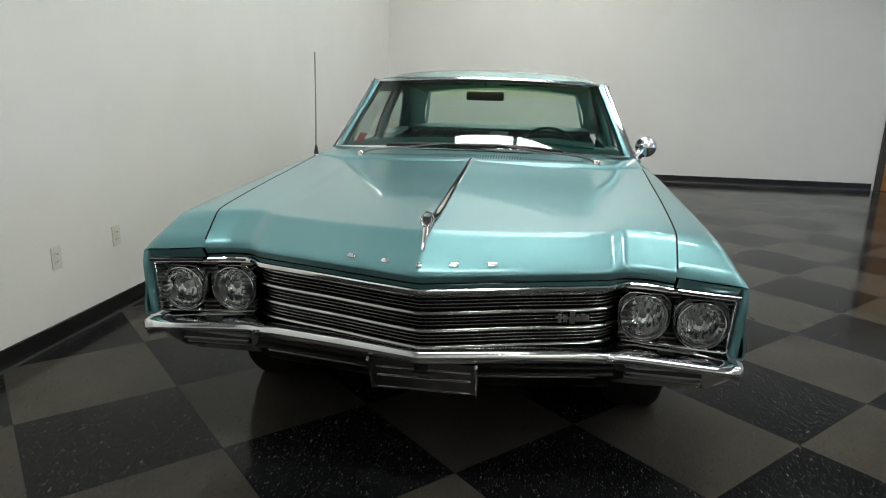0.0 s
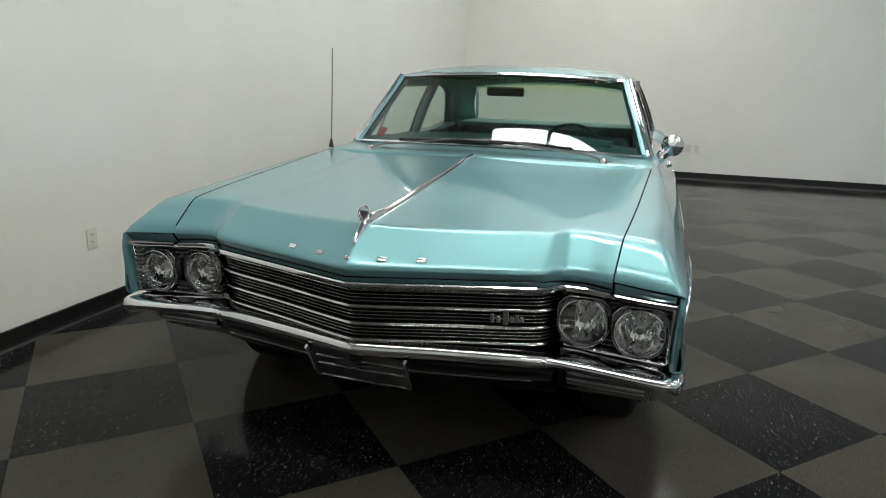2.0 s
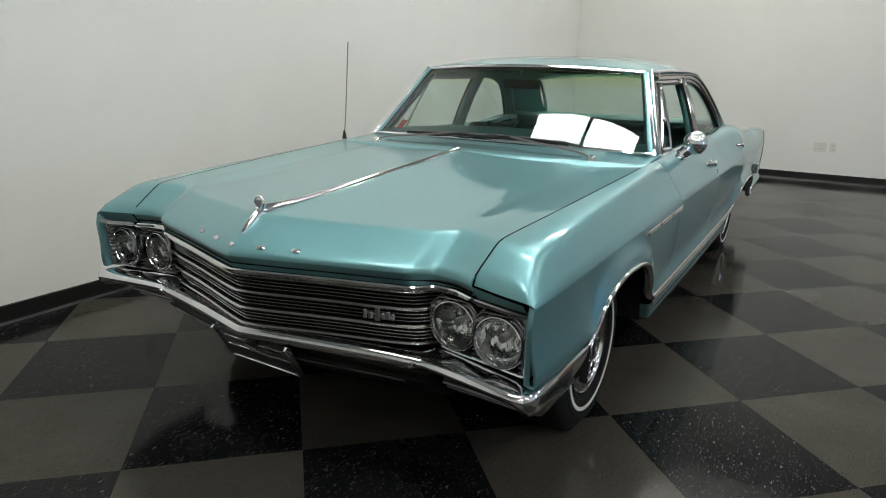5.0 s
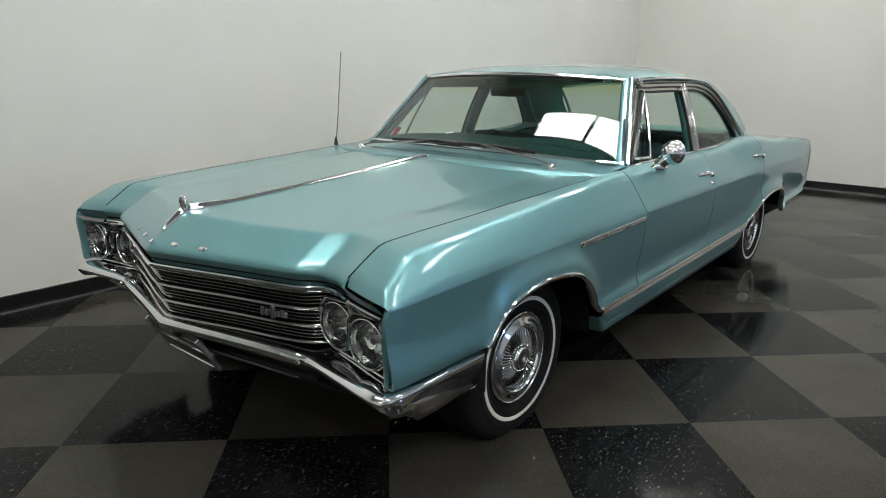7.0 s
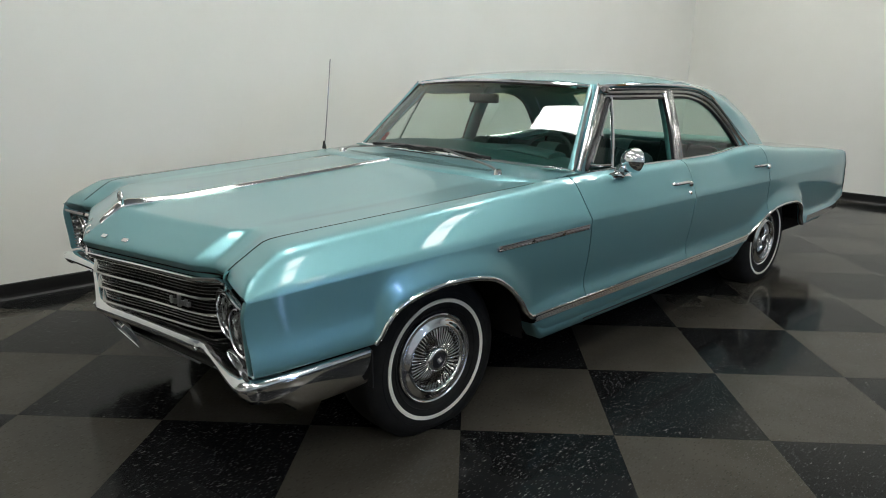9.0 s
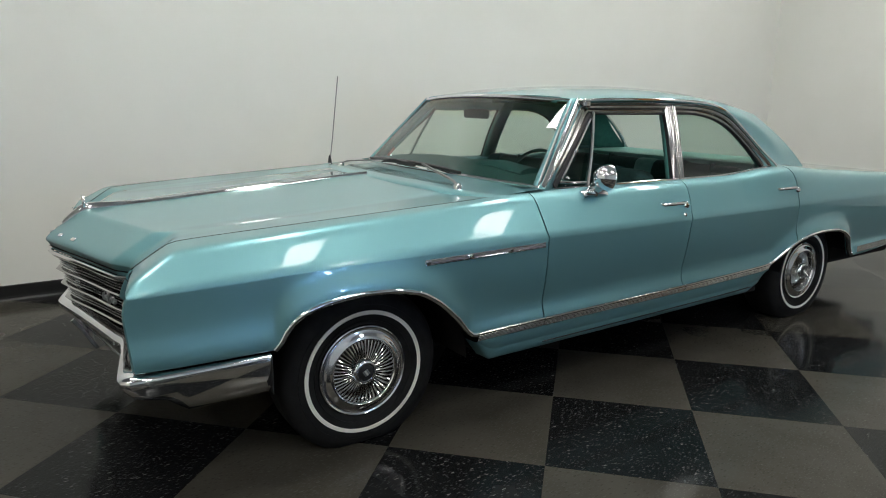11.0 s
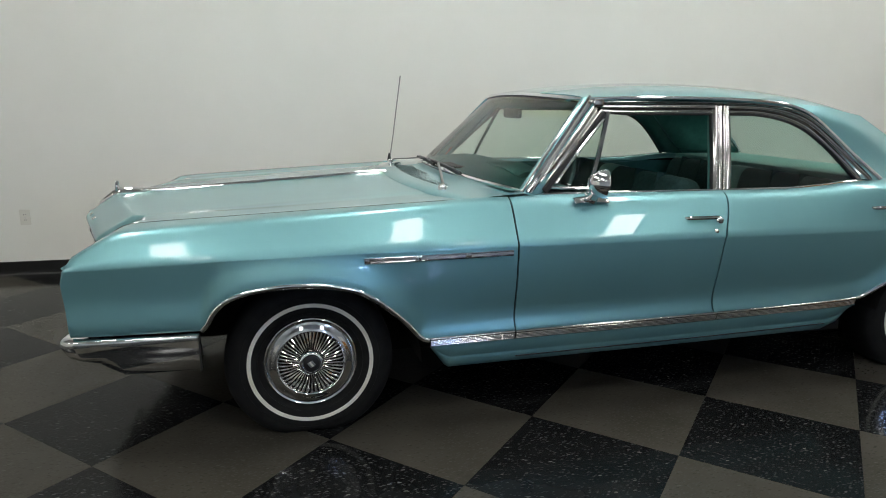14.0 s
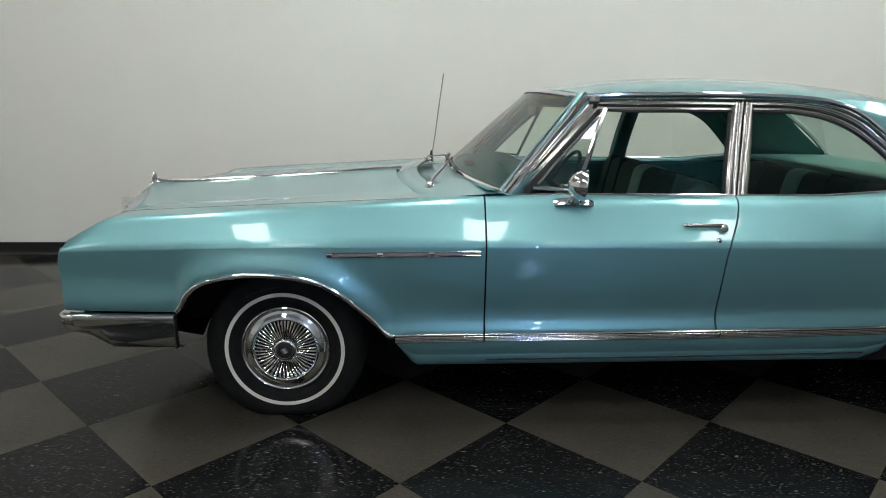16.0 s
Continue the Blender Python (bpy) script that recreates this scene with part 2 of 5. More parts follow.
def sweep(points, prof, up=(0, 0, 1), side=1, bm=None, cap=True, closed=False):
    """A closed profile of (across, up) pairs carried along points."""
    bm = bm or bmesh.new()
    pts = [Vector((p[0] * side, p[1], p[2])) for p in points]
    rings, n = [], len(pts)
    for i, p in enumerate(pts):
        if closed:
            t = pts[(i + 1) % n] - pts[i - 1]
        else:
            t = pts[min(i + 1, n - 1)] - pts[max(i - 1, 0)]
        t.normalize()
        u = Vector(up)
        u = (u - t * u.dot(t)).normalized()
        a = t.cross(u)
        rings.append([bm.verts.new(p + a * q[0] + u * q[1]) for q in prof])
    for a, b in zip(rings, rings[1:] + ([rings[0]] if closed else [])):
        for j in range(len(prof)):
            k = (j + 1) % len(prof)
            bm.faces.new((a[j], b[j], b[k], a[k]))
    if cap and not closed:
        bm.faces.new(rings[0])
        bm.faces.new(rings[-1][::-1])
    bmesh.ops.recalc_face_normals(bm, faces=bm.faces)
    return bm


def oval(rx, ry, n=8):
    return [(rx * math.cos(2 * math.pi * i / n), ry * math.sin(2 * math.pi * i / n)) for i in range(n)]


def band(rx, ry, r=0.3):
    """A flat moulding profile with rounded edges."""
    q = r * min(rx, ry) * 2
    return [(-rx, -ry), (rx, -ry), (rx, ry - q), (rx - q, ry), (-rx + q, ry), (-rx, ry - q)]


def smoothline(points, n=6):
    """Catmull-Rom through points."""
    P = [Vector(p) for p in points]
    out = []
    for i in range(len(P) - 1):
        a, b, c, d = P[max(i - 1, 0)], P[i], P[i + 1], P[min(i + 2, len(P) - 1)]
        for k in range(n):
            t = k / n
            out.append(0.5 * (2 * b + (c - a) * t + (2 * a - 5 * b + 4 * c - d) * t * t + (3 * b - a - 3 * c + d) * t ** 3))
    return out + [P[-1]]


def block(x0, x1, y0, y1, z0, z1, bevel=0.0, seg=2, bm=None):
    bm = bm or bmesh.new()
    made = bmesh.ops.create_cube(bm, size=1, matrix=Matrix.Translation(((x0 + x1) / 2, (y0 + y1) / 2, (z0 + z1) / 2)) @ Matrix.Diagonal((x1 - x0, y1 - y0, z1 - z0, 1)))
    if bevel:
        edges = {e for v in made["verts"] for e in v.link_edges}
        bmesh.ops.bevel(bm, geom=list(edges), offset=bevel, segments=seg, affect="EDGES", profile=0.5)
    return bm


def lathe(profile, n=48, axis="x", bm=None, arc=None):
    """Turn (radius, along) pairs round the x or y axis."""
    bm = bm or bmesh.new()
    rings = []
    for i in range(n):
        a = 2 * math.pi * i / n
        c, s = math.cos(a), math.sin(a)
        rings.append([bm.verts.new((h, r * c, r * s) if axis == "x" else (r * c, h, r * s)) for r, h in profile])
    for i in range(n):
        a, b = rings[i], rings[(i + 1) % n]
        for j in range(len(profile) - 1):
            bm.faces.new((a[j], a[j + 1], b[j + 1], b[j]))
    bmesh.ops.remove_doubles(bm, verts=bm.verts, dist=1e-5)
    bmesh.ops.recalc_face_normals(bm, faces=bm.faces)
    return bm


# ---- room ----
WX, WY, FX, FY = -2.02, 7.35, 7.4, -7.2   # inner faces: near wall, back wall, far wall, wall behind the start
H = CEILING


def structure(name, bm, material, label, category):
    return tagged(part(name, bm, material, smooth=False), label, category, kind="structure")


structure("wall_north", block(WX - 0.5, FX + 0.5, WY, WY + 0.5, -0.05, H + 0.3), WALL, "off-white painted wall with a black cove base", "wall")
structure("wall_west", block(WX - 0.5, WX, FY - 0.5, WY, -0.05, H + 0.3), WALL, "off-white painted wall beside the turquoise car", "wall")
structure("wall_south", block(WX, FX, FY - 0.5, FY, -0.05, H + 0.3), WALL, "plain off-white wall closing the showroom", "wall")
structure("wall_east", block(FX, FX + 0.5, FY - 0.5, WY, -0.05, H + 0.3), BOUNCEWALL, "unseen closing wall, tinted pale blue to bounce cool light", "wall")
structure("ceiling", block(WX, FX, FY, WY, H, H + 0.2), CEIL, "pale grey showroom ceiling", "ceiling")
floor = structure("floor", block(WX, FX, FY, WY, -0.12, -0.004), BLACK, "black and grey vinyl tiles laid diagonally", "floor")


def baseboard(points, up, name):
    prof = [(0.0, 0.0), (0.016, 0.0), (0.009, 0.012), (0.006, 0.03), (0.006, 0.098), (0.003, 0.102), (0.0, 0.102)]
    bm = bmesh.new()
    rings = [[bm.verts.new((p[0] + up[0] * a, p[1] + up[1] * a, p[2] + b)) for a, b in prof] for p in points]
    for r, q in zip(rings, rings[1:]):
        for j in range(len(prof) - 1):
            bm.faces.new((r[j], r[j + 1], q[j + 1], q[j]))
    bmesh.ops.recalc_face_normals(bm, faces=bm.faces)
    return structure(name, bm, BASE, "glossy black rubber cove base along the wall", "baseboard")


baseboard([(WX, FY, 0.0), (WX, WY, 0.0)], (1, 0), "baseboard_west")
baseboard([(WX, WY, 0.0), (5.12, WY, 0.0)], (0, -1), "baseboard_north")

door = tagged(empty("door_1", pose(5.7, WY, 0)), "varnished orange wooden door in a dark frame", "door", kind="structure")
part("door_leaf", block(-0.47, 0.47, -0.03, -0.004, 0.006, 2.08, 0.004), WOOD, door, "orange varnished wood", smooth=False)
for x0, x1, z0, z1 in ((-0.55, -0.47, 0.0, 2.16), (0.47, 0.55, 0.0, 2.16), (-0.47, 0.47, 2.08, 2.16)):
    part("door_frame", block(x0, x1, -0.055, -0.002, z0, z1, 0.004), FRAME, door, "dark painted frame", smooth=False)
kn = lathe([(0.0, -0.09), (0.02, -0.088), (0.027, -0.07), (0.02, -0.05), (0.01, -0.045), (0.01, -0.03)], 20, "y")
bmesh.ops.translate(kn, verts=kn.verts, vec=(-0.4, 0, 0.98))
part("door_handle", kn, BRUSHED, door, "satin metal knob")


def outlet(at, turn, gangs=1):
    thing = tagged(empty("wall_outlet", at @ pose(0, 0, 0, 0, 0, turn)), "ivory plastic power outlet plate on the white wall", "outlet", "outlets on the walls")
    w = 0.035 * gangs
    part("cover_plate", block(-w, w, -0.006, -0.0005, -0.0575, 0.0575, 0.003), PLATE, thing, smooth=False)
    for g in range(gangs):
        cx = (g - (gangs - 1) / 2) * 0.046
        for z in (0.02, -0.02):
            face = part("socket", block(cx - 0.0165, cx + 0.0165, -0.0085, -0.006, z - 0.014, z + 0.014, 0.0012), PLATE, thing, smooth=False)
            for dx in (-0.006, 0.006):
                part("slot", block(cx + dx - 0.0012, cx + dx + 0.0012, -0.0092, -0.0084, z - 0.003, z + 0.006), SLOT, face, smooth=False)
    part("screw", block(-0.003, 0.003, -0.0075, -0.006, -0.003, 0.003), BRUSHED, thing, smooth=False)
    return thing


outlet(pose(WX, 0.025, 0.432), 90)
outlet(pose(WX, 0.50, 0.442), 90)
outlet(pose(WX, -1.90, 0.436), 90)
outlet(pose(1.32, WY, 0.44), 0, 2)
outlet(pose(1.46, WY, 0.44), 0)


# ---- ceiling lights: long fluorescent troffers across the car ----
ROWS_CAR = (-1.70, 0.66, 3.2, 5.7)      # over the car, across it
ROWS_AISLE = (-6.4, -3.85, -1.32, 1.2, 3.8)       # over the aisle beside it


def troffer(x, y, wx, wy):
    thing = tagged(empty("ceiling_light", pose(x, y, H)), "flat white fluorescent ceiling light, switched on", "ceiling light", "ceiling lights")
    a, c = wx / 2, wy / 2
    b = bmesh.new()
    for q in ((-a - 0.02, a + 0.02, -c - 0.02, -c), (-a - 0.02, a + 0.02, c, c + 0.02), (-a - 0.02, -a, -c, c), (a, a + 0.02, -c, c)):
        block(*q, -0.03, -0.001, bm=b)
    part("frame", b, PLATE, thing, smooth=False)
    part("diffuser", block(-a + 0.001, a - 0.001, -c + 0.001, c - 0.001, -0.026, -0.008), TUBE, thing, "glowing white diffuser", smooth=False)
    return thing


for y in ROWS_CAR:
    for x in (-0.18, 1.02):
        troffer(x, y, 1.12, 0.36)
for y in ROWS_AISLE:
    for x in (3.46, 4.16):
        troffer(x, y, 0.64, 0.38)
for y in (-1.3, 2.5):
    troffer(6.2, y, 1.02, 0.46)
sign = tagged(empty("wall_light", pose(FX, 2.1, 1.75)), "upright bluish daylight lamp on the blue-tinted bounce wall", "wall light")
part("housing", block(-0.08, 0.0, -0.075, 0.075, -0.47, 0.47, 0.01), PLATE, sign, smooth=False)
part("diffuser", block(-0.10, -0.081, -0.055, 0.055, -0.45, 0.45, 0.006), BLUETUBE, sign, "glowing bluish diffuser", smooth=False)

# ---- the car: x to its driver's side, y to its rear, the front axle at y = 0 ----
car = tagged(empty("car"), "turquoise metallic sixties four-door sedan with chrome trim", "car")
WB = 3.11

nose = curve([(0, -0.970), (0.05, -0.957), (0.30, -0.880), (0.55, -0.805), (0.58, -0.795), (0.59, -0.787), (0.628, -0.748), (0.638, -0.742), (0.69, -0.743), (0.786, -0.778), (0.97, -0.818), (1.02, -0.822)])
rise_in = curve([(0, 0.762), (0.004, 0.770), (0.012, 0.778), (0.03, 0.7905), (0.06, 0.809), (0.09, 0.8274), (0.12, 0.8457), (0.137, 0.8560), (0.146, 0.8596), (0.157, 0.8616), (0.20, 0.8640), (0.45, 0.878), (0.75, 0.899), (1.1, 0.922), (1.40, 0.944), (1.8, 0.952)])
rise_out = curve([(0, 0.755), (0.004, 0.767), (0.012, 0.777), (0.03, 0.7905), (0.06, 0.8097), (0.09, 0.8288), (0.12, 0.8475), (0.138, 0.8570), (0.148, 0.8605), (0.160, 0.8628), (0.20, 0.8670), (0.52, 0.886), (1.1, 0.917), (1.45, 0.935), (1.72, 0.948), (2.0, 0.95)])
seam = curve([(-0.79, 0.784), (-0.58, 0.803), (-0.2, 0.826), (0.3, 0.848), (0.67, 0.862), (0.86, 0.862)])
crease_x = curve([(-0.82, 0.990), (-0.7, 0.998), (-0.3, 1.004), (0.5, 1.007), (1.5, 1.008), (2.5, 1.003), (3.3, 0.997), (4.0, 0.985), (4.6, 0.952)])
crease_z = curve([(-0.82, 0.742), (-0.5, 0.752), (0.3, 0.763), (0.8, 0.768), (1.8, 0.767), (3.0, 0.763), (4.6, 0.75)])
belt_x = curve([(0.86, 0.862), (1.0, 0.856), (2.2, 0.856), (2.7, 0.866), (3.2, 0.872), (4.0, 0.868), (4.6, 0.845)])
belt_z = curve([(0.86, 0.940), (1.0, 0.944), (2.2, 0.945), (2.42, 0.957), (2.6, 0.972), (2.8, 0.976), (3.2, 0.944), (3.8, 0.906), (4.2, 0.884), (4.6, 0.862)])
hem = curve([(-0.83, 0.512), (-0.376, 0.508), (-0.33, 0.578), (-0.294, 0.612), (-0.238, 0.637), (-0.151, 0.655), (-0.065, 0.662), (0.043, 0.657), (0.172, 0.632), (0.258, 0.586), (0.366, 0.492), (0.465, 0.400),
             (0.55, 0.402), (0.83, 0.406), (1.77, 0.418), (2.50, 0.433), (2.565, 0.442), (2.64, 0.480), (2.72, 0.523), (2.805, 0.556), (2.90, 0.577), (3.05, 0.588), (3.2, 0.583), (3.3, 0.563), (3.40, 0.515), (3.47, 0.44), (3.52, 0.375), (3.6, 0.372), (4.55, 0.44)])


def hood_z(x, y):
    a = abs(x)
    u = max(y - nose(a), 0.0)
    f = min(max((u - 0.15) / 0.5, 0), 1)
    w = min(max((a - 0.582 + 0.062 * f) / (0.055 + 0.145 * f), 0), 1)
    w = w * w * (3 - 2 * w)
    z = rise_in(u) * (1 - w) + rise_out(u) * w
    peak = max(0.0, 1 - a / 0.45)
    return z + 0.014 * peak * peak * min(u / 0.12, 1) - 0.014 * (a / 0.85) ** 2 * min(u / 0.3, 1) * (1 - w) * f


def top_edge(y):
    """Where the side's upper surface ends: at the bonnet seam, the belt or the deck."""
    if y < 0.86:
        x = seam(y)
        fade = max(0.0, 1 - (y + 0.82) / 0.42)
        z = hood_z(x, y + (nose(x) + 0.82) * fade)
        k = min(max((y - 0.55) / 0.31, 0), 1)
        return x, z * (1 - k) + belt_z(0.86) * k
    return belt_x(y), belt_z(y)


def section(y):
    """The side's outline at y from its top edge down to its hem."""
    xt, zt = top_edge(y)
    xc, zc, zb = crease_x(y), crease_z(y), hem(y)
    zt = max(zt, zc + 0.004)
    k = min(max((y - 0.45) / 0.4, 0), 1)
    cx = max(xt + 0.03, xc - (zt - 0.006 - zc) / 1.8 - 0.012) * (1 - k) + (xc - 0.104) * k
    cz = (zt - 0.006) * (1 - k) + (zt - 0.016) * k
    kr = min(max((y - 2.3) / 0.5, 0), 1)
    cx, cz = cx + 0.062 * kr, cz + (zt - cz) * 0.5 * kr
    kt = min(max((y - 3.5) / 1.0, 0), 1)
    cx, cz = cx + 0.030 * kt, cz + 0.004 * kt
    out = []
    for t in (0, 0.06, 0.14, 0.24, 0.34, 0.44, 0.54, 0.64, 0.74, 0.84, 0.92, 0.97):
        a, b, c = (1 - t) ** 2, 2 * t * (1 - t) * (5.5 - 2.6 * k - 1.4 * kr + 1.6 * kt), t * t
        a, b, c = a / (a + b + c), b / (a + b + c), c / (a + b + c)
        out.append((a * xt + b * cx + c * xc, a * zt + b * cz + c * zc))
    out.append((xc, zc))
    d = zc - zb
    wide = 0.055 + 0.035 * min(max((0.75 - y) / 0.35, 0), 1)
    for f in (0.97, 0.93, 0.86, 0.76, 0.66, 0.56, 0.46, 0.37, 0.29, 0.22, 0.16, 0.11, 0.07, 0.035, 0.0):
        z = zb + f * d
        g = min((zc - z) / 0.32, 1.0)
        x = xc - 0.038 * g * g * (0.5 + 0.5 * g) + 0.030 * math.exp(-((z - zb) / wide) ** 2) * (1 - f * f)
        out.append((x, z))
    out.append((out[-1][0] - 0.006, zb - 0.005))
    out.append((out[-1][0] - 0.022, zb - 0.004))
    return out


def skew(x, y, z):
    """Lean of the front edge and of the tail."""
    if y < -0.3:
        fade = max(0.0, 1 - (y + 0.82) / 0.42)
        y += 0.016 * max(0.0, 1 - (y + 0.82) / 0.05) * math.exp(-((z - 0.742) / 0.030) ** 2)
        if z > 0.742:
            return y + (nose(x) + 0.82) * fade
        return y + (0.742 - z) * 0.085 * fade
    if y > 4.0:
        fade = (y - 4.0) / 0.6
        return y + fade * (-0.20 - 0.02 * max(0, (z - 0.66) / 0.2) ** 2 + 0.06 * min(max((0.70 - z) / 0.18, 0), 1) - 0.14 * max(0, (0.50 - z) / 0.06) ** 2)
    return y


def side_panel(name, y0, y1, side, n, extra=(), edge=None):
    ys = sorted(set(steps(y0, y1, n) + [y for y in extra if y0 < y < y1]))
    rows = []
    for y in ys:
        row = []
        for x, z in section(y):
            yy = skew(x, y, z)
            if edge:
                yy += edge(y, z)
            row.append((x, yy, z))
        rows.append(row)
    return part(name, sheet(rows, side, flip=True), PAINT, car, angle=20)


ARCH = [-0.376, -0.36, -0.345, -0.33, -0.31, -0.294, 0.44, 0.455, 0.465, 0.475, 2.50, 2.53, 2.565, 3.44, 3.47, 3.5, 3.52, 3.54]
GAP = 0.0034
rear_cut = curve([(0.37, 0.003), (0.455, -0.020), (0.70, -0.006), (0.758, 0.002), (0.85, 0.044), (0.90, 0.062), (0.96, 0.076)])
for side in (1, -1):

    def lean(y, z, a=0.0, b=1.0):
        return rear_cut(z) * min(max((y - a) / (b - a), 0), 1)

    fender = thick(side_panel("front_fender", -0.82, 0.83 - GAP, side, 56, ARCH), 0.008, 1)
    f_door = thick(side_panel("front_door", 0.83 + GAP, 1.783 - GAP, side, 34, (), lambda y, z: lean(y, z, 1.3, 1.783)), 0.008, 1)
    r_door = thick(side_panel("rear_door", 1.783 + GAP, 2.775 - GAP, side, 40, ARCH, lambda y, z: rear_cut(z) * (1 - min(max((y - 1.783) / 0.48, 0), 1))), 0.008, 1)
    quarter = thick(side_panel("rear_quarter_panel", 2.775 + GAP, 4.60, side, 60, ARCH), 0.008, 1)

    # dark shell behind the shut lines
    rows = [[(x - 0.03, y, z) for x, z in section(y)[4:-4]] for y in steps(0.70, 2.95, 30)]
    part("inner_shell", sheet(rows, side, flip=True), BLACK, car)

    # wheel arch mouldings
    for who, a, b in ((fender, -0.376, 0.47), (quarter, 2.55, 3.52)):
        pts = []
        for y in steps(a, b, 44):
            s = section(y)[-3]
            pts.append((s[0] + 0.002, y, s[1] - 0.002))
        bm = bmesh.new()
        rings = []
        for i, p in enumerate(pts):
            q0, q1 = pts[max(i - 1, 0)], pts[min(i + 1, len(pts) - 1)]
            t = Vector((0, q1[1] - q0[1], q1[2] - q0[2])).normalized()
            nrm = Vector((0, -t.z, t.y))
            ring = []
            for o, e in ((-0.006, 0.006), (0.002, 0.007), (0.007, 0.003), (0.0075, -0.004), (0.004, -0.011), (-0.004, -0.013), (-0.02, -0.012)):
                ring.append(Vector((p[0] + o, p[1], p[2])) + nrm * e)
            rings.append(ring)
        part("arch_trim", sheet(rings, side, flip=True, bm=bm), CHROME, who, "polished wheel arch trim")

    # ribbed sill moulding in three lengths, and the panel beneath it
    for who, a, b in ((fender, 0.475, 0.83 - GAP), (f_door, 0.83 + GAP, 1.783 - GAP), (r_door, 1.783 + GAP, 2.545)):
        rows = []
        for y in steps(a, b, 16):
            x, z = section(y)[-3]
            prof = [(0.0, 0.004), (0.007, 0.002), (0.009, -0.004)]
            for k in range(4):
                zz = -0.007 - k * 0.0068
                prof += [(0.006 - k * 0.0024, zz), (0.006 - k * 0.0024, zz - 0.0014), (0.0100 - k * 0.0024, zz - 0.0024), (0.0080 - k * 0.0024, zz - 0.0056)]
            prof += [(-0.004, -0.037), (-0.014, -0.039)]
            rows.append([(x + o, y, z + e) for o, e in prof])
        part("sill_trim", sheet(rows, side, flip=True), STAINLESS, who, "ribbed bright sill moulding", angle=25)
    rows = []
    for y in [0.478, 0.50, 0.52, 0.54, 0.56, 0.58, 0.60] + steps(0.62, 2.56, 24):
        x, z = section(max(y, 0.5) if y < 2.45 else 2.45)[-3]
        z -= 0.036
        low = max(0.258 + 0.010 * (y - 0.6), z - (y - 0.47) * 1.35) if y < 0.62 else 0.258 + 0.010 * (y - 0.6)
        if y > 2.45:
            low = max(low, low + (y - 2.45) * 1.2)
        row = []
        for f, o in ((0, -0.004), (0.15, -0.005), (0.45, -0.009), (0.5, -0.013), (0.53, -0.012), (0.8, -0.018), (0.93, -0.026), (1.0, -0.040)):
            row.append((x + o, y, z + (low - z) * f))
        row.append((x - 0.10, y, low - 0.004))
        rows.append(row)
    part("sill_panel", sheet(rows, side, flip=True), PAINT, car, "turquoise sill below the bright moulding")
    line = [(section(y)[-3][0] - 0.0115, y, section(y)[-3][1] - 0.036 - 0.078) for y in steps(0.84, 2.40, 12)]
    part("sill_seam", sweep(line, band(0.002, 0.0025), (1, 0, 0), side), SEAL, car)

    # spear on the front fender
    line = [(section(y)[13][0] + 0.004, y, 0.732 + 0.012 * (y - 0.214)) for y in steps(0.214, 0.806, 10)]
    spear = part("side_trim", sweep(line, [(-0.0115, -0.002), (0.0115, -0.002), (0.0115, 0.004), (0.008, 0.006), (0.007, 0.003), (-0.007, 0.003), (-0.008, 0.006), (-0.0115, 0.004)], (1, 0, 0), side), CHROME, fender, "long bright side trim with grey inlay", angle=25)
    part("inlay", sweep(line, band(0.0065, 0.0042), (1, 0, 0), side), BRUSHED, spear)
    for y in (0.225, 0.42, 0.62):
        x = section(y)[13][0]
        part("louvre", block(min((x + 0.006) * side, (x + 0.0105) * side), max((x + 0.006) * side, (x + 0.0105) * side), y - 0.011, y + 0.011, 0.732 + 0.012 * (y - 0.214) - 0.006, 0.732 + 0.012 * (y - 0.214) + 0.006, 0.001), CHROME, spear)

    # door handles and locks
    for who, y in ((f_door, 1.70), (r_door, 2.69)):
        z = 0.840 if who is f_door else 0.86
        x = 0.944 if who is f_door else 0.955
        grip = part("door_handle", sweep(smoothline([(x - 0.002, y + 0.083, z - 0.004), (x + 0.028, y + 0.07, z + 0.003), (x + 0.034, y + 0.02, z + 0.004), (x + 0.033, y - 0.05, z + 0.004), (x + 0.027, y - 0.082, z + 0.003), (x + 0.002, y - 0.092, z)], 5), oval(0.0075, 0.0085), (0, 0, 1), side), CHROME, who, "chrome pull handle")
        bm = lathe([(0.0, 0.044), (0.013, 0.043), (0.0175, 0.036), (0.015, 0.03), (0.016, 0.015), (0.021, 0.0)], 18)
        bmesh.ops.transform(bm, matrix=Matrix.Translation((x * side, y + 0.066, z - 0.008)) @ Matrix.Diagonal((side, 1, 1, 1)), verts=bm.verts)
        part("push_button", bm, CHROME, grip, "round chrome push button")
        if who is f_door:
            bm = lathe([(0.0, 0.010), (0.007, 0.009), (0.011, 0.004), (0.012, -0.01)], 18)
            bmesh.ops.transform(bm, matrix=Matrix.Translation((0.9905 * side, 1.745, 0.787)) @ Matrix.Diagonal((side, 1, 1, 1)), verts=bm.verts)
            part("door_lock", bm, CHROME, who, "small round chrome lock")

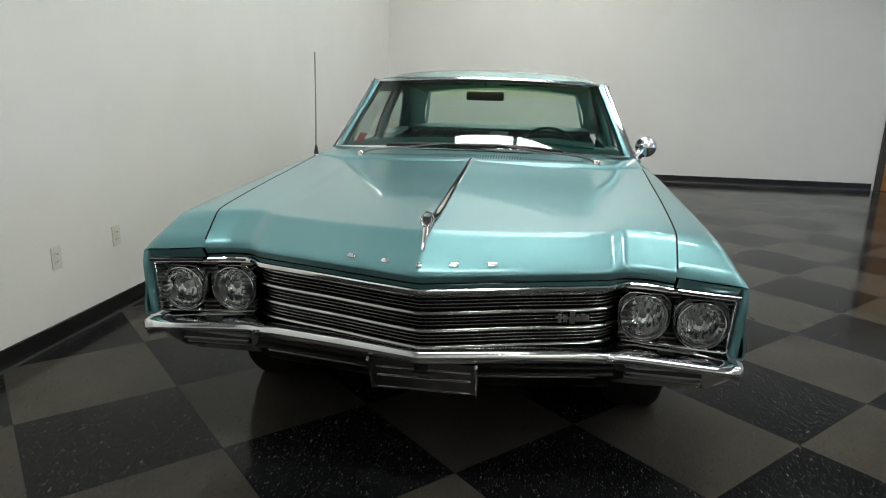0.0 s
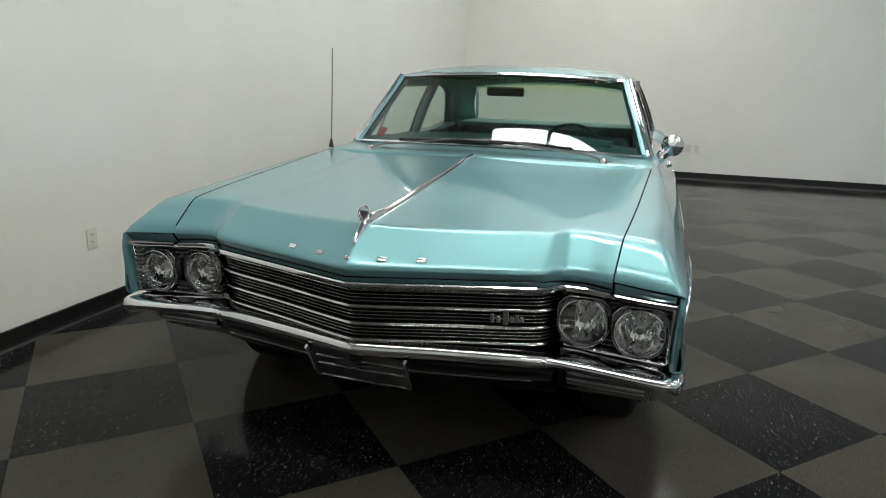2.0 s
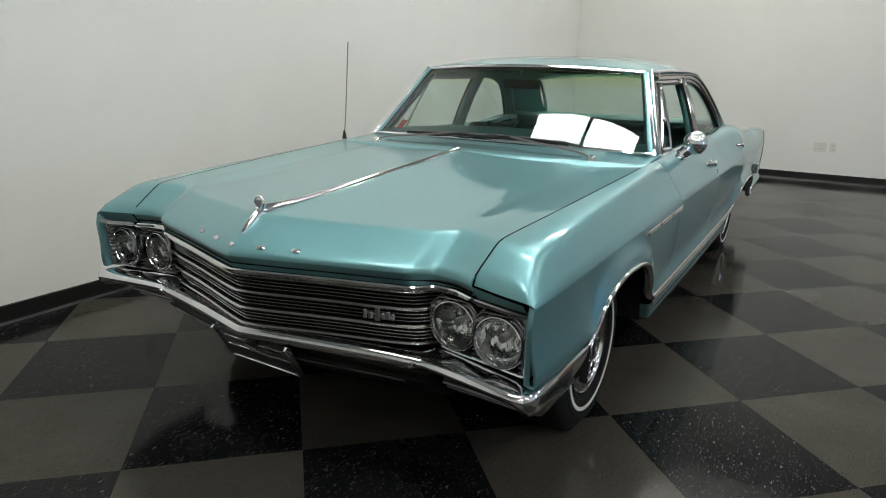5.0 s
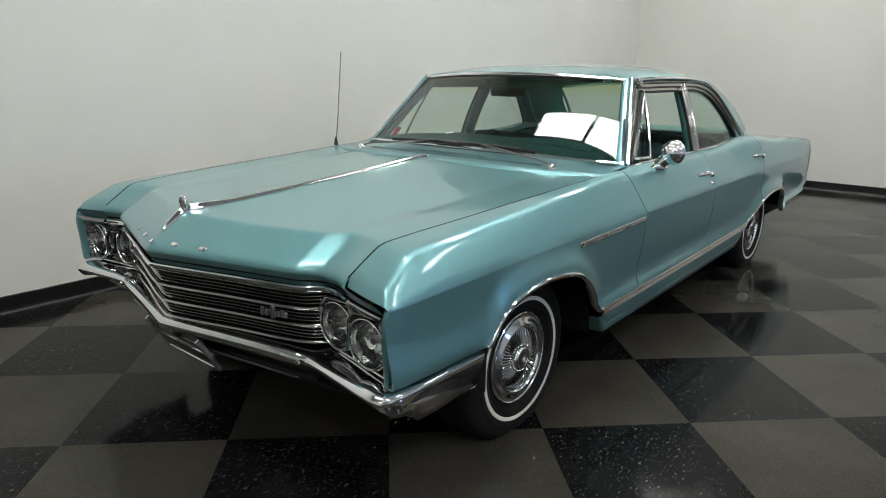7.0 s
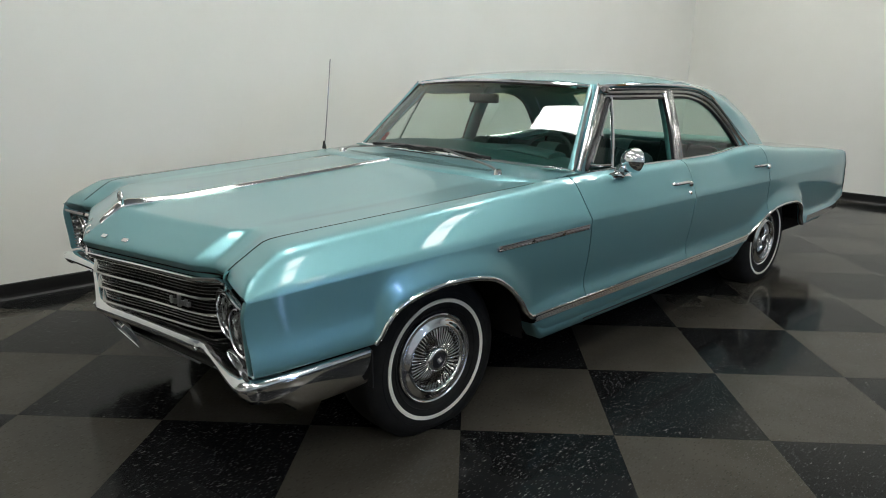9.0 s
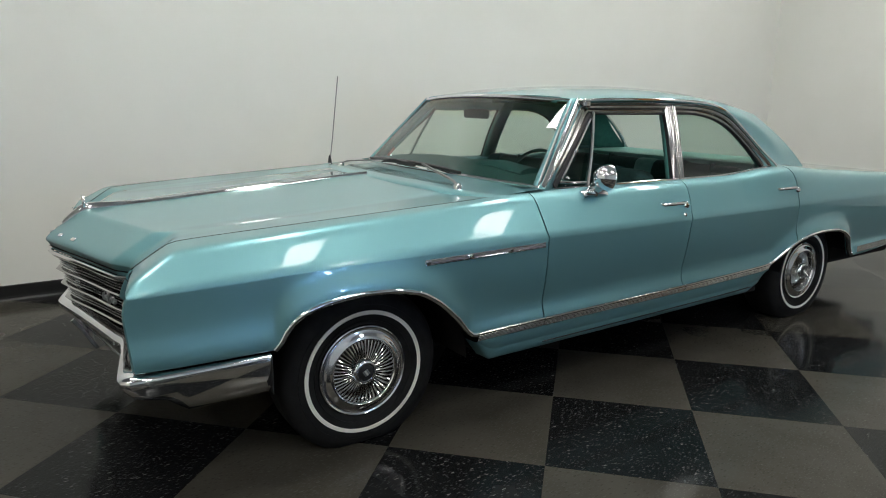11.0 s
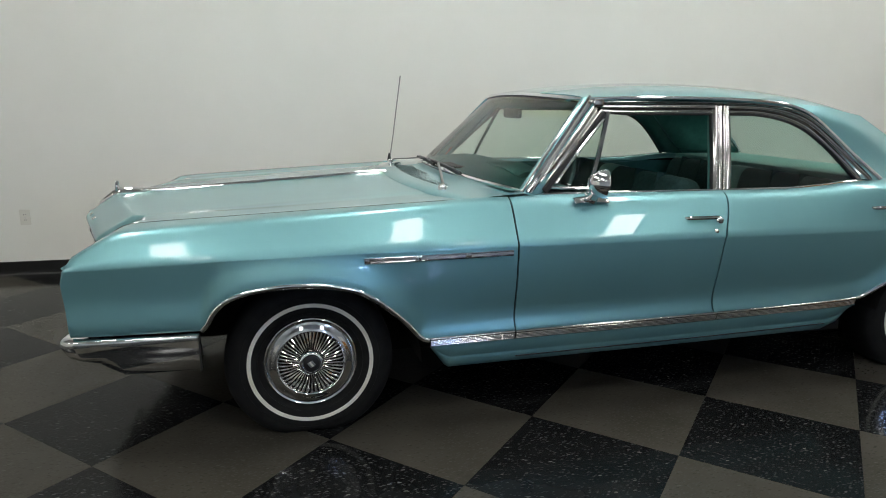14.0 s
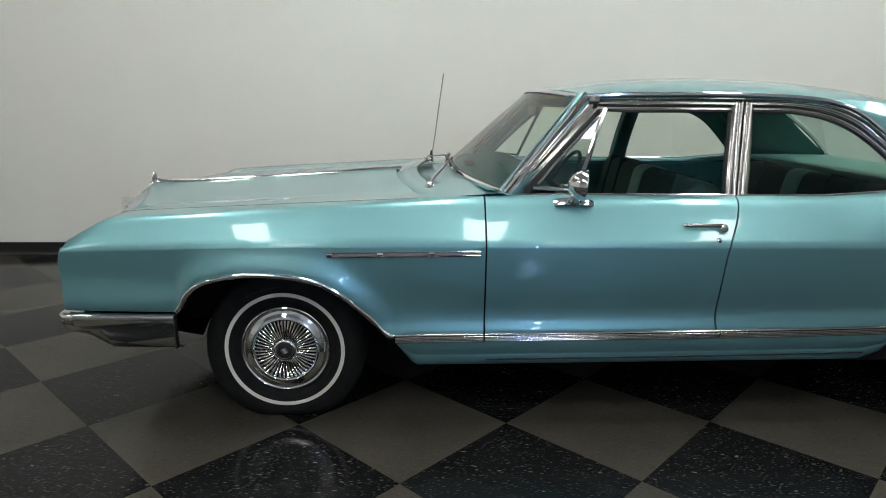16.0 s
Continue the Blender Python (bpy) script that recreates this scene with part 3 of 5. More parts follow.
# ---- bonnet ----
rows = []
front = [0, 0.002, 0.004, 0.007, 0.012, 0.018] + steps(0.026, 0.135, 14) + [0.14, 0.145, 0.149, 0.153, 0.157, 0.161, 0.165, 0.168, 0.171, 0.174, 0.178, 0.184, 0.192, 0.20, 0.215, 0.235, 0.26, 0.30]
for u, v in [(u, 0) for u in front] + [(0.30, v) for v in steps(0, 1, 40)[1:]]:
    row = []
    for j in range(-72, 73):
        s = j / 72
        yb = 0.445 + 0.175 * s * s
        x = s * 0.784
        for k in range(2):
            y = nose(abs(x)) + u
            y += (yb - y) * v
            x = s * (seam(y) - 0.0060)
        row.append((x, y, hood_z(x, y)))
    rows.append(row)
lip = []
for dy, f in ((0.024, 1.10), (0.021, 0.95), (0.015, 0.66), (0.008, 0.38), (0.002, 0.16), (0.0003, 0.06)):
    lip.append([(p[0], p[1] + dy, p[2] + (0.721 - p[2]) * f) for p in rows[0]])
for side in (1, -1):
    # black strip just under the seam, standing in for the gap's shade
    gap = [((seam(y) - 0.0030), y, hood_z(seam(y), y) - 0.0004) for y in steps(-0.76, 0.60, 60)]
    part("bonnet_gap_shade", sweep(gap, band(0.0028, 0.0012), (0, 0, 1), side), BLACK, car)
hood = thick(part("hood", sheet(lip + rows), PAINT, car, "turquoise bonnet with a raised centre", angle=0), 0.006)
part("hood_underside", sheet([[(x, y + 0.01, z - 0.028) for x, y, z in r] for r in rows[::6] + [rows[-1]]]), BLACK, car)

# fender lips above the lamps
for side in (1, -1):
    rr = []
    for dy, f in ((0.024, 1.10), (0.021, 0.95), (0.015, 0.66), (0.008, 0.38), (0.002, 0.16), (0.0003, 0.06), (0.0, 0.0)):
        rr.append([(x, nose(x) + dy, (1 - f) * (0.755 - 0.009 * (x - 0.788) / 0.187) + f * 0.721) for x in steps(0.788, 0.962, 8)])
    part("fender_lip", sheet(rr, side), PAINT, car, angle=0)

# cowl behind the bonnet with its air slots
rows = []
for a, dz in ((-0.03, -0.030), (0.0, -0.003), (0.25, 0.004), (0.5, 0.012), (0.75, 0.020), (1.02, 0.028)):
    row = []
    for j in range(-24, 25):
        s = j / 24
        y0, y1 = 0.449 + 0.176 * s * s, 0.718 + 0.188 * abs(s) ** 2.3
        row.append((s * 0.862, y0 + (y1 - y0) * a, 0.950 - 0.004 * s * s - 0.012 * s * s * max(0.0, 1 - a) + dz * (1 - 0.75 * s * s)))
    rows.append(row)
cowl = part("cowl_panel", sheet(rows), PAINT, car, "turquoise cowl with a slotted air intake")
slot = bmesh.new()
for z in (0.0, -0.003):
    ring = [slot.verts.new((x, y, z)) for x, y in ((-0.0027, -0.042), (-0.0014, -0.044), (0.0014, -0.044), (0.0027, -0.042), (0.0027, 0.042), (0.0014, 0.044), (-0.0014, 0.044), (-0.0027, 0.042))]
    if z == 0.0:
        slot.faces.new(ring)
        top_ring = ring
for i in range(8):
    slot.faces.new((top_ring[i], ring[i], ring[(i + 1) % 8], top_ring[(i + 1) % 8]))
bmesh.ops.recalc_face_normals(slot, faces=slot.faces)
first = part("cowl_slot", slot, AIRSLOT, cowl, "narrow dark air slot", smooth=False)
for i in range(82):
    x = -0.56 + 1.12 * i / 81
    s = x / 0.862
    y = 0.595 + 0.16 * s * s
    a = (y - 0.449 - 0.176 * s * s) / (0.269 + 0.012 * s * s)
    z = 0.950 - 0.004 * s * s - 0.012 * s * s * (1 - a) + (-0.004 + 0.032 * a) * (1 - 0.75 * s * s) + 0.0004
    ob = first if i == 0 else new("cowl_slot", first.data)
    ob.parent = cowl
    ob.matrix_basis = pose(x, y, z, 6.8 * (1 - 0.75 * s * s), 0, 0)


# ---- cabin ----
rail_pts = [(0.690, 1.250, 1.338), (0.708, 1.45, 1.346), (0.716, 1.70, 1.349), (0.716, 1.95, 1.347), (0.710, 2.16, 1.338), (0.710, 2.29, 1.322), (0.722, 2.41, 1.278), (0.748, 2.52, 1.193), (0.785, 2.64, 1.086), (0.830, 2.765, 0.980)]
RAIL = smoothline(rail_pts, 5)
ridge = curve([(1.15, 1.365), (1.25, 1.384), (1.5, 1.416), (1.85, 1.430), (2.15, 1.423), (2.4, 1.402), (2.62, 1.368), (2.80, 1.318)])
edge_x = curve([(1.14, 0.68), (1.25, 0.690), (1.45, 0.706), (1.7, 0.714), (1.95, 0.714), (2.18, 0.706), (2.48, 0.672), (2.80, 0.632)])
edge_z = curve([(1.14, 1.325), (1.25, 1.340), (1.45, 1.348), (1.7, 1.352), (1.95, 1.349), (2.18, 1.336), (2.48, 1.322), (2.80, 1.276)])
rows = []
for i in range(40):
    v = i / 39
    row = []
    for j in range(-28, 29):
        s = j / 28
        bow = 0.095 * abs(s) ** 2.3 * (1 - v)
        y = 1.15 + bow + (2.80 - 1.15 - bow) * v
        a = abs(s)
        drop = 0.62 * a ** 2.4 + 0.38 * a ** 7
        row.append((s * edge_x(y), y, ridge(y) - (ridge(y) - edge_z(y)) * drop))
    rows.append(row)
thick(part("roof", sheet(rows), PAINT, car, "turquoise steel roof", angle=0), 0.012)
part("headliner", sheet([[(x * 0.985, y, z - 0.03) for x, y, z in r] for r in rows[1::3]], flip=True), TRIMCARD, car, "dark teal headliner")
for side in (1, -1):
    top = [Vector((edge_x(y), y, edge_z(y))) for y in steps(2.18, 2.80, 14)]
    bot = [Vector((0.828 + (0.742 - 0.828) * t, 2.745 + (3.24 - 2.745) * t, 0.982 - 0.036 * t)) for t in steps(0, 1, 14)]
    fr = smoothline(rail_pts[4:], 6)
    n = len(fr)
    rr = []
    for i, q in enumerate(fr):
        t = i / (n - 1)
        row = []
        base = top[0].lerp(bot[0], t)
        for k in range(14):
            s = k / 13
            p = top[k].lerp(bot[k], t)
            p = p + (q - base) * (1 - s) ** 1.5
            p.x += 0.03 * math.sin(math.pi * t) * min(1, s * 2)
            row.append(tuple(p))
        rr.append(row)
    thick(part("rear_pillar", sheet(rr, side, flip=True), PAINT, car, "broad turquoise rear roof pillar", angle=0), 0.012)
    part("pillar_lining", sheet([[(p[0] - 0.03, p[1], p[2]) for p in r] for r in rr[::4]], side), TRIMCARD, car)

    # rain rail and window surrounds
    rail = [Vector((0.853, 0.915, 0.955))] + [Vector((0.853, 0.915, 0.955)).lerp(RAIL[0], k / 6) for k in range(1, 6)] + RAIL
    part("rain_gutter", sweep([(p.x + 0.008, p.y, p.z + 0.001) for p in rail], band(0.007, 0.0055), (0, 0, 1), side), CHROME, car, "bright chrome rain gutter")

    def pane_x(z):
        return 0.842 - 0.135 * ((z - 0.945) / 0.36) + 0.010 * math.sin(math.pi * min(max((z - 0.945) / 0.36, 0), 1))

    who_f = [o for o in car.children if o.name.startswith("front_door")][0 if side > 0 else 1]
    who_r = [o for o in car.children if o.name.startswith("rear_door")][0 if side > 0 else 1]
    def strip(name, who, top, low, prof, material, label="", n=6, angle=25):
        """A stepped moulding between two lines of (y, z) on the glass plane; prof: (share from top to low, height over the glass)."""
        p, q = smoothline([(y, z, 0) for y, z in top], n), smoothline([(y, z, 0) for y, z in low], n)
        rings = []
        for a, b in zip(p, q):
            ring = []
            for f, o in prof:
                c = a.lerp(b, f)
                ring.append((pane_x(c.y) + o, c.x, c.y))
            rings.append(ring)
        return part(name, sheet(rings, side, flip=True), material, who, label, angle=angle)

    STEPPED = [(0, -0.012), (0, 0.024), (0.06, 0.026), (0.12, 0.021), (0.15, 0.016), (0.42, 0.005), (0.45, 0.010), (0.57, 0.006), (0.60, 0.001), (0.86, -0.010), (0.89, -0.005), (0.97, -0.008), (1.0, -0.012), (1.0, -0.022)]
    RIBBED = [(0, -0.010), (0, 0.006), (0.08, 0.010), (0.22, 0.011), (0.30, 0.004), (0.40, 0.003), (0.47, 0.009), (0.66, 0.011), (0.76, 0.008), (0.84, 0.002), (1.0, 0.000), (1.0, -0.012)]
    LINED = [(-0.35, -0.026), (0.5, -0.030), (1.06, -0.028), (1.10, -0.010)]
    def upright(y, lean, bow):
        return lambda z: y + lean * (z - 0.94) / 0.36 + bow * ((z - 0.94) / 0.36) ** 2

    gap_y, door_edge, rear_edge = upright(1.864, 0.032, 0.025), upright(1.816, 0.031, 0.020), upright(1.914, 0.029, 0.022)
    # headers over the door glass
    top = [(1.285, 1.325), (1.40, 1.330), (1.66, 1.333), (1.922, 1.332)]
    low = [(1.322, 1.284), (1.42, 1.279), (1.62, 1.280), (1.866, 1.281)]
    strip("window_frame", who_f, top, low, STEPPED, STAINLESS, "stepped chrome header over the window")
    strip("inner_frame", who_f, top, low, LINED, TRIMCARD)
    part("window_seal", sweep([(pane_x(z) - 0.002, y, z - 0.004) for y, z in low], band(0.005, 0.008), (1, 0, 0), side), SEAL, who_f)
    top = [(1.928, 1.332), (2.04, 1.331), (2.15, 1.326), (2.28, 1.309), (2.395, 1.266), (2.50, 1.180), (2.62, 1.072), (2.745, 0.975)]
    low = [(1.960, 1.281), (2.05, 1.281), (2.14, 1.277), (2.26, 1.255), (2.36, 1.215), (2.445, 1.155), (2.54, 1.068), (2.622, 0.982)]
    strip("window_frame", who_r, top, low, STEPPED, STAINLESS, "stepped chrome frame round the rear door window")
    strip("inner_frame", who_r, top, low, LINED, TRIMCARD)
    part("window_seal", sweep([(pane_x(p.y) - 0.002, p.x - 0.003, p.y - 0.004) for p in smoothline([(y, z, 0) for y, z in low], 5)], band(0.005, 0.008), (1, 0, 0), side), SEAL, who_r)
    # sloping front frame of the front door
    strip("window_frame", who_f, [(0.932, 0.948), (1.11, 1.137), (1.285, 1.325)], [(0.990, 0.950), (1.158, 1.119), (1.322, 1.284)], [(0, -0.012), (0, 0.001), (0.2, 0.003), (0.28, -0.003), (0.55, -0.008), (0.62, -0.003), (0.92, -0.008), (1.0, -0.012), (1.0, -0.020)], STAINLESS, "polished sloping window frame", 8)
    cap = block(min(0.684 * side, 0.726 * side), max(0.684 * side, 0.726 * side), 1.268, 1.312, 1.305, 1.337, 0.005)
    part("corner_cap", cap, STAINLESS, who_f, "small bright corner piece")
    # centre pillar: two bright uprights that meet at the door gap
    zs = steps(1.326, 0.940, 8)
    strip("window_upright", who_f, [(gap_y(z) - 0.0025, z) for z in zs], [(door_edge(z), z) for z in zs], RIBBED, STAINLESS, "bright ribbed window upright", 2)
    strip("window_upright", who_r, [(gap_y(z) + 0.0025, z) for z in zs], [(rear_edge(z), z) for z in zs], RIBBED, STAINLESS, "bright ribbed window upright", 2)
    part("window_seal", sweep([(pane_x(z) - 0.004, door_edge(z) - 0.003, z) for z in steps(1.28, 0.942, 8)], band(0.004, 0.008), (1, 0, 0), side), SEAL, who_f)
    part("centre_pillar", sheet([[(pane_x(z) - 0.014, gap_y(z) - 0.055, z), (pane_x(z) - 0.012, gap_y(z), z), (pane_x(z) - 0.014, gap_y(z) + 0.045, z), (pane_x(z) - 0.05, gap_y(z) + 0.03, z), (pane_x(z) - 0.05, gap_y(z) - 0.04, z)] for z in steps(1.33, 0.93, 6)], side, close=True), TRIMCARD, car, "teal centre pillar")
    # belt line seals
    part("belt_trim", sweep([(pane_x(0.947) + 0.008, y, belt_z(y) + 0.004) for y in steps(0.985, 1.85, 12)], band(0.005, 0.003), (0, 0, 1), side), CHROME, who_f, "thin bright belt trim")
    part("belt_trim", sweep([(pane_x(0.947) + 0.008, y, belt_z(y) + 0.004) for y in steps(1.88, 2.64, 14)], band(0.005, 0.003), (0, 0, 1), side), CHROME, who_r, "thin bright belt trim")
    # door-top ledge between outer skin and glass
    part("door_ledge", sheet([[(belt_x(y) + 0.001, y, belt_z(y)), (0.825, y, belt_z(y) + 0.002), (0.795, y, belt_z(y) - 0.004), (0.785, y, belt_z(y) - 0.03)] for y in steps(0.86, 2.77, 30)], side, flip=False), PAINT, car)
    part("door_lining", sheet([[(0.787, y, 0.93), (0.775, y, 0.75), (0.765, y, 0.5), (0.76, y, 0.3)] for y in steps(0.9, 2.7, 8)], side), TRIMCARD, car, "teal door trim panel")

    # quarter-light: divider post and triangular frame
    post = [(pane_x(z) + 0.004, 1.203 + (1.334 - 1.203) * (z - 0.955) / 0.325, z) for z in steps(0.950, 1.284, 8)]
    part("vent_post", sweep(post, band(0.0095, 0.007), (1, 0, 0), side), CHROME, who_f, "chrome quarter-light post")
    part("vent_frame", sweep([(pane_x(z) + 0.002, y, z) for y, z in [(1.050, 0.985), (1.165, 1.112), (1.308, 1.252)]], band(0.0065, 0.006), (1, 0, 0), side), CHROME, who_f, "chrome quarter-light frame")
    part("vent_frame", sweep([(pane_x(z) + 0.003, y, z) for y, z in [(1.030, 0.972), (1.12, 0.966), (1.205, 0.963)]], band(0.0065, 0.007), (1, 0, 0), side), CHROME, who_f, "chrome quarter-light frame")
    part("vent_seal", sweep([(pane_x(z) - 0.003, y, z) for y, z in [(1.00, 0.955), (1.165, 1.122), (1.318, 1.272)]], band(0.015, 0.006), (1, 0, 0), side), SEAL, who_f)
    part("vent_latch", block(min((pane_x(1.1) + 0.004) * side, (pane_x(1.1) + 0.016) * side), max((pane_x(1.1) + 0.004) * side, (pane_x(1.1) + 0.016) * side), 1.150, 1.166, 1.098, 1.116, 0.003), CHROME, who_f)
    # panes
    bm = bmesh.new()
    bm.faces.new([bm.verts.new(((pane_x(z) - 0.008 + 0.03 * (y - 1.18) + 0.085 * (z - 1.08)) * side, y, z)) for y, z in [(1.02, 0.95), (1.20, 0.95), (1.33, 1.285)]])
    part("vent_glass", bm, PANE, who_f)
    pane = part("window_glass", sheet([[(pane_x(z) - 0.004, ya + (yb - ya) * t, z) for t in (0, 0.5, 1)] for z, ya, yb in ((0.93, 1.20, 1.825), (1.0, 1.225, 1.83), (1.15, 1.285, 1.845), (1.285, 1.336, 1.868))], side, flip=side < 0), PANE, who_f)
    if side > 0:
        # the driver's window is wound down
        bpy.data.objects.remove(pane)
    lim = curve([(0.93, 2.68), (0.985, 2.625), (1.07, 2.545), (1.157, 2.45), (1.217, 2.365), (1.257, 2.265), (1.283, 2.14)])
    part("window_glass", sheet([[(pane_x(z) - 0.014, rear_edge(z) - 0.006 + (lim(z) + 0.006 - rear_edge(z)) * t, z) for t in steps(0, 1, 5)] for z in steps(0.93, 1.283, 9)], side, flip=side < 0), PANE, who_r)

    # windscreen pillar
    rr = []
    for t in steps(0, 1, 9):
        p = Vector((0.848, 0.905, 0.948)).lerp(Vector((0.690, 1.252, 1.342)), t)
        rr.append([(p.x - 0.035, p.y - 0.022, p.z - 0.004), (p.x - 0.022, p.y - 0.022, p.z + 0.004), (p.x - 0.004, p.y - 0.006, p.z + 0.006), (p.x + 0.004, p.y + 0.02, p.z - 0.004), (p.x + 0.004, p.y + 0.055, p.z - 0.028), (p.x - 0.03, p.y + 0.055, p.z - 0.03)])
    part("windscreen_pillar", sheet(rr, side, flip=True), PAINT, car, "slim turquoise windscreen pillar")
    line = [Vector((0.848, 0.905, 0.948)).lerp(Vector((0.690, 1.252, 1.342)), t) + Vector((0.005, 0.014, 0.000)) for t in steps(0.02, 1, 9)]
    part("pillar_trim", sweep(line, [(-0.017, -0.003), (0.015, -0.003), (0.015, 0.001), (0.010, 0.004), (-0.012, 0.004), (-0.017, 0.001)], (1, 0, 0), side), CHROME, car, "bright trim along the windscreen pillar", angle=25)
    part("pillar_cover", sheet([[(p[0] - 0.012, p[1] + 0.012, p[2] - 0.02) for p in (r[0], r[1], r[4])] for r in rr], side), TRIMCARD, car)


# windscreen and rear window
def screen_point(s, t):
    lo = Vector((s * 0.838, 0.724 + 0.184 * abs(s) ** 2.3, 0.984 - 0.031 * s * s))
    hi = Vector((s * 0.675, 1.145 + 0.095 * abs(s) ** 2.3, 1.358 - 0.026 * s * s))
    p = lo.lerp(hi, t)
    p.y -= 0.003 * math.sin(math.pi * t)
    p.z += 0.003 * math.sin(math.pi * t)
    return p


screen = part("windscreen", sheet([[tuple(screen_point(s, t)) for s in steps(-1, 1, 33)] for t in steps(0, 1, 13)]), SCREEN, car, "curved green-tinted windscreen with a yellow shade band", angle=0)
border = [screen_point(s, 0) for s in steps(-1, 1, 25)] + [screen_point(1, t) for t in steps(0, 1, 9)[1:]] + [screen_point(s, 1) for s in steps(1, -1, 25)[1:]] + [screen_point(-1, t) for t in steps(1, 0, 9)[1:-1]]
part("windscreen_trim", sweep([p + Vector((0, -0.004, 0.004)) for p in border], band(0.009, 0.006), (0, -0.75, 0.66), closed=True), CHROME, screen, "polished windscreen surround")
part("windscreen_seal", sweep([p + Vector(((0.012 if p.x < 0 else -0.012) * min(1, abs(p.x) * 2), 0, 0)) for p in border], band(0.014, 0.004), (0, -0.75, 0.66), closed=True), SEAL, screen)


def back_point(s, t):
    hi = Vector((s * 0.622, 2.802, 1.314 - 0.040 * s * s))
    lo = Vector((s * 0.728, 3.225, 0.968 - 0.014 * s * s))
    p = hi.lerp(lo, t)
    p.y += 0.03 * math.sin(math.pi * t)
    return p


backlight = part("rear_window", sheet([[tuple(back_point(s, t)) for s in steps(-1, 1, 21)] for t in steps(0, 1, 9)], flip=True), PANE, car, "wide rear window", angle=0)
border = [back_point(s, 0) for s in steps(-1, 1, 19)] + [back_point(1, t) for t in steps(0, 1, 7)[1:]] + [back_point(s, 1) for s in steps(1, -1, 19)[1:]] + [back_point(-1, t) for t in steps(1, 0, 7)[1:-1]]
part("rear_window_trim", sweep([Vector((p.x * 0.985, p.y + 0.004, p.z - 0.004)) for p in border], band(0.012, 0.01), (0, 0.6, 0.75), closed=True), CHROME, backlight, "bright rear window surround")

# boot lid and tail
rows = []
for y in steps(3.20, 4.60, 26):
    xt, zt = belt_x(y), belt_z(y)
    rows.append([(s * xt, skew(xt, y, zt), zt + 0.012 * (1 - s * s)) for s in steps(-1, 1, 25)])
part("boot_lid", sheet(rows), PAINT, car, "flat turquoise boot lid", angle=0)
for side in (1, -1):
    part("deck_side", sheet([[(belt_x(y), y, belt_z(y)), (belt_x(y) - 0.06 - 0.05 * t, y, belt_z(y) + 0.006)] for y, t in zip(steps(2.70, 3.30, 10), steps(0, 1, 10))], side), PAINT, car)
rows = []
for f in steps(0, 1, 9):
    row = []
    for s in steps(-1, 1, 21):
        z = 0.862 + (0.43 - 0.862) * f
        row.append((s * (0.845 + 0.10 * min(1, f * 3)), skew(0.9, 4.6, z) - 0.004, z))
    rows.append(row)
tail = part("tail_panel", sheet(rows), PAINT, car, "turquoise tail panel")
for side in (1, -1):
    b = block(min(0.4 * side, 0.88 * side), max(0.4 * side, 0.88 * side), 4.42, 4.464, 0.60, 0.68, 0.008)
    part("tail_lamp", b, RED, tail, "red tail lamp")
bar = smoothline([(s * x, y, z) for s, half_bar in ((-1, 1), (1, -1)) for x, y, z in ((0.976, 3.56, 0.412), (0.974, 4.00, 0.424), (0.958, 4.20, 0.430), (0.90, 4.33, 0.434), (0.6, 4.40, 0.434), (0.2, 4.42, 0.434))[::half_bar]], 8)
part("rear_bumper", sweep(bar, [(-0.02, -0.024), (0.006, -0.020), (0.014, -0.010), (0.016, 0.004), (0.010, 0.014), (-0.02, 0.018)]), CHROME, car, "slim chrome rear bumper wrapping to the wheel arches")
for side in (1, -1):
    edge = [(x + 0.001, skew(x, 4.6, z) - 0.002, z) for x, z in section(4.6)[6:-5]]
    part("tail_trim", sweep(edge, band(0.005, 0.005), (1, 0, 0), side), CHROME, tail, "bright upright edge of the tail")


# ---- front end ----
face = curve([(0, -0.948), (0.05, -0.936), (0.30, -0.858), (0.54, -0.786), (0.575, -0.768), (0.615, -0.722), (0.65, -0.702), (0.70, -0.702)])


def grille_line(z, xs, depth=0.0):
    back = (0.72 - z) * 0.16 + depth
    return [(x, face(abs(x)) + back, z) for x in xs]


grille = part("grille", sheet([grille_line(z, steps(-0.66, 0.66, 67), 0.06) for z in (0.735, 0.62, 0.49)]), BLACK, car, "wide V-shaped grille of fine horizontal bars")
GX = steps(-0.655, 0.655, 75)
heavy = (0.698, 0.638, 0.577, 0.517)
for z in heavy:
    part("grille_bar", sweep(grille_line(z, GX, -0.002), [(-0.012, -0.0034), (0.0085, -0.0034), (0.0092, -0.0024), (0.0060, 0.0026), (0.0045, 0.0034), (-0.012, 0.0034)]), STAINLESS, grille, "bright heavy grille bar")
for a, b in zip(heavy, heavy[1:]):
    for k in range(1, 5):
        z = a + (b - a) * k / 5
        part("grille_slat", sweep(grille_line(z, GX, 0.010), [(-0.006, -0.0014), (0.0030, -0.0014), (0.0033, -0.0009), (0.0012, 0.0012), (0.0004, 0.0014), (-0.006, 0.0014)]), SLAT, grille)
# header moulding under the bonnet lip, in bright sections
top_line = [(x, nose(abs(x)) + 0.010, 0.7125) for x in steps(-0.778, 0.778, 91)]
part("header_trim", sweep(top_line, band(0.006, 0.006)), CHROME, grille, "polished moulding under the bonnet lip")
for side in (1, -1):
    part("header_trim", sweep([(x, nose(x) + 0.010, 0.7125) for x in steps(0.792, 0.968, 10)], band(0.006, 0.006), side=side), DARKCHROME, car, "darkened chrome moulding above the headlamps")
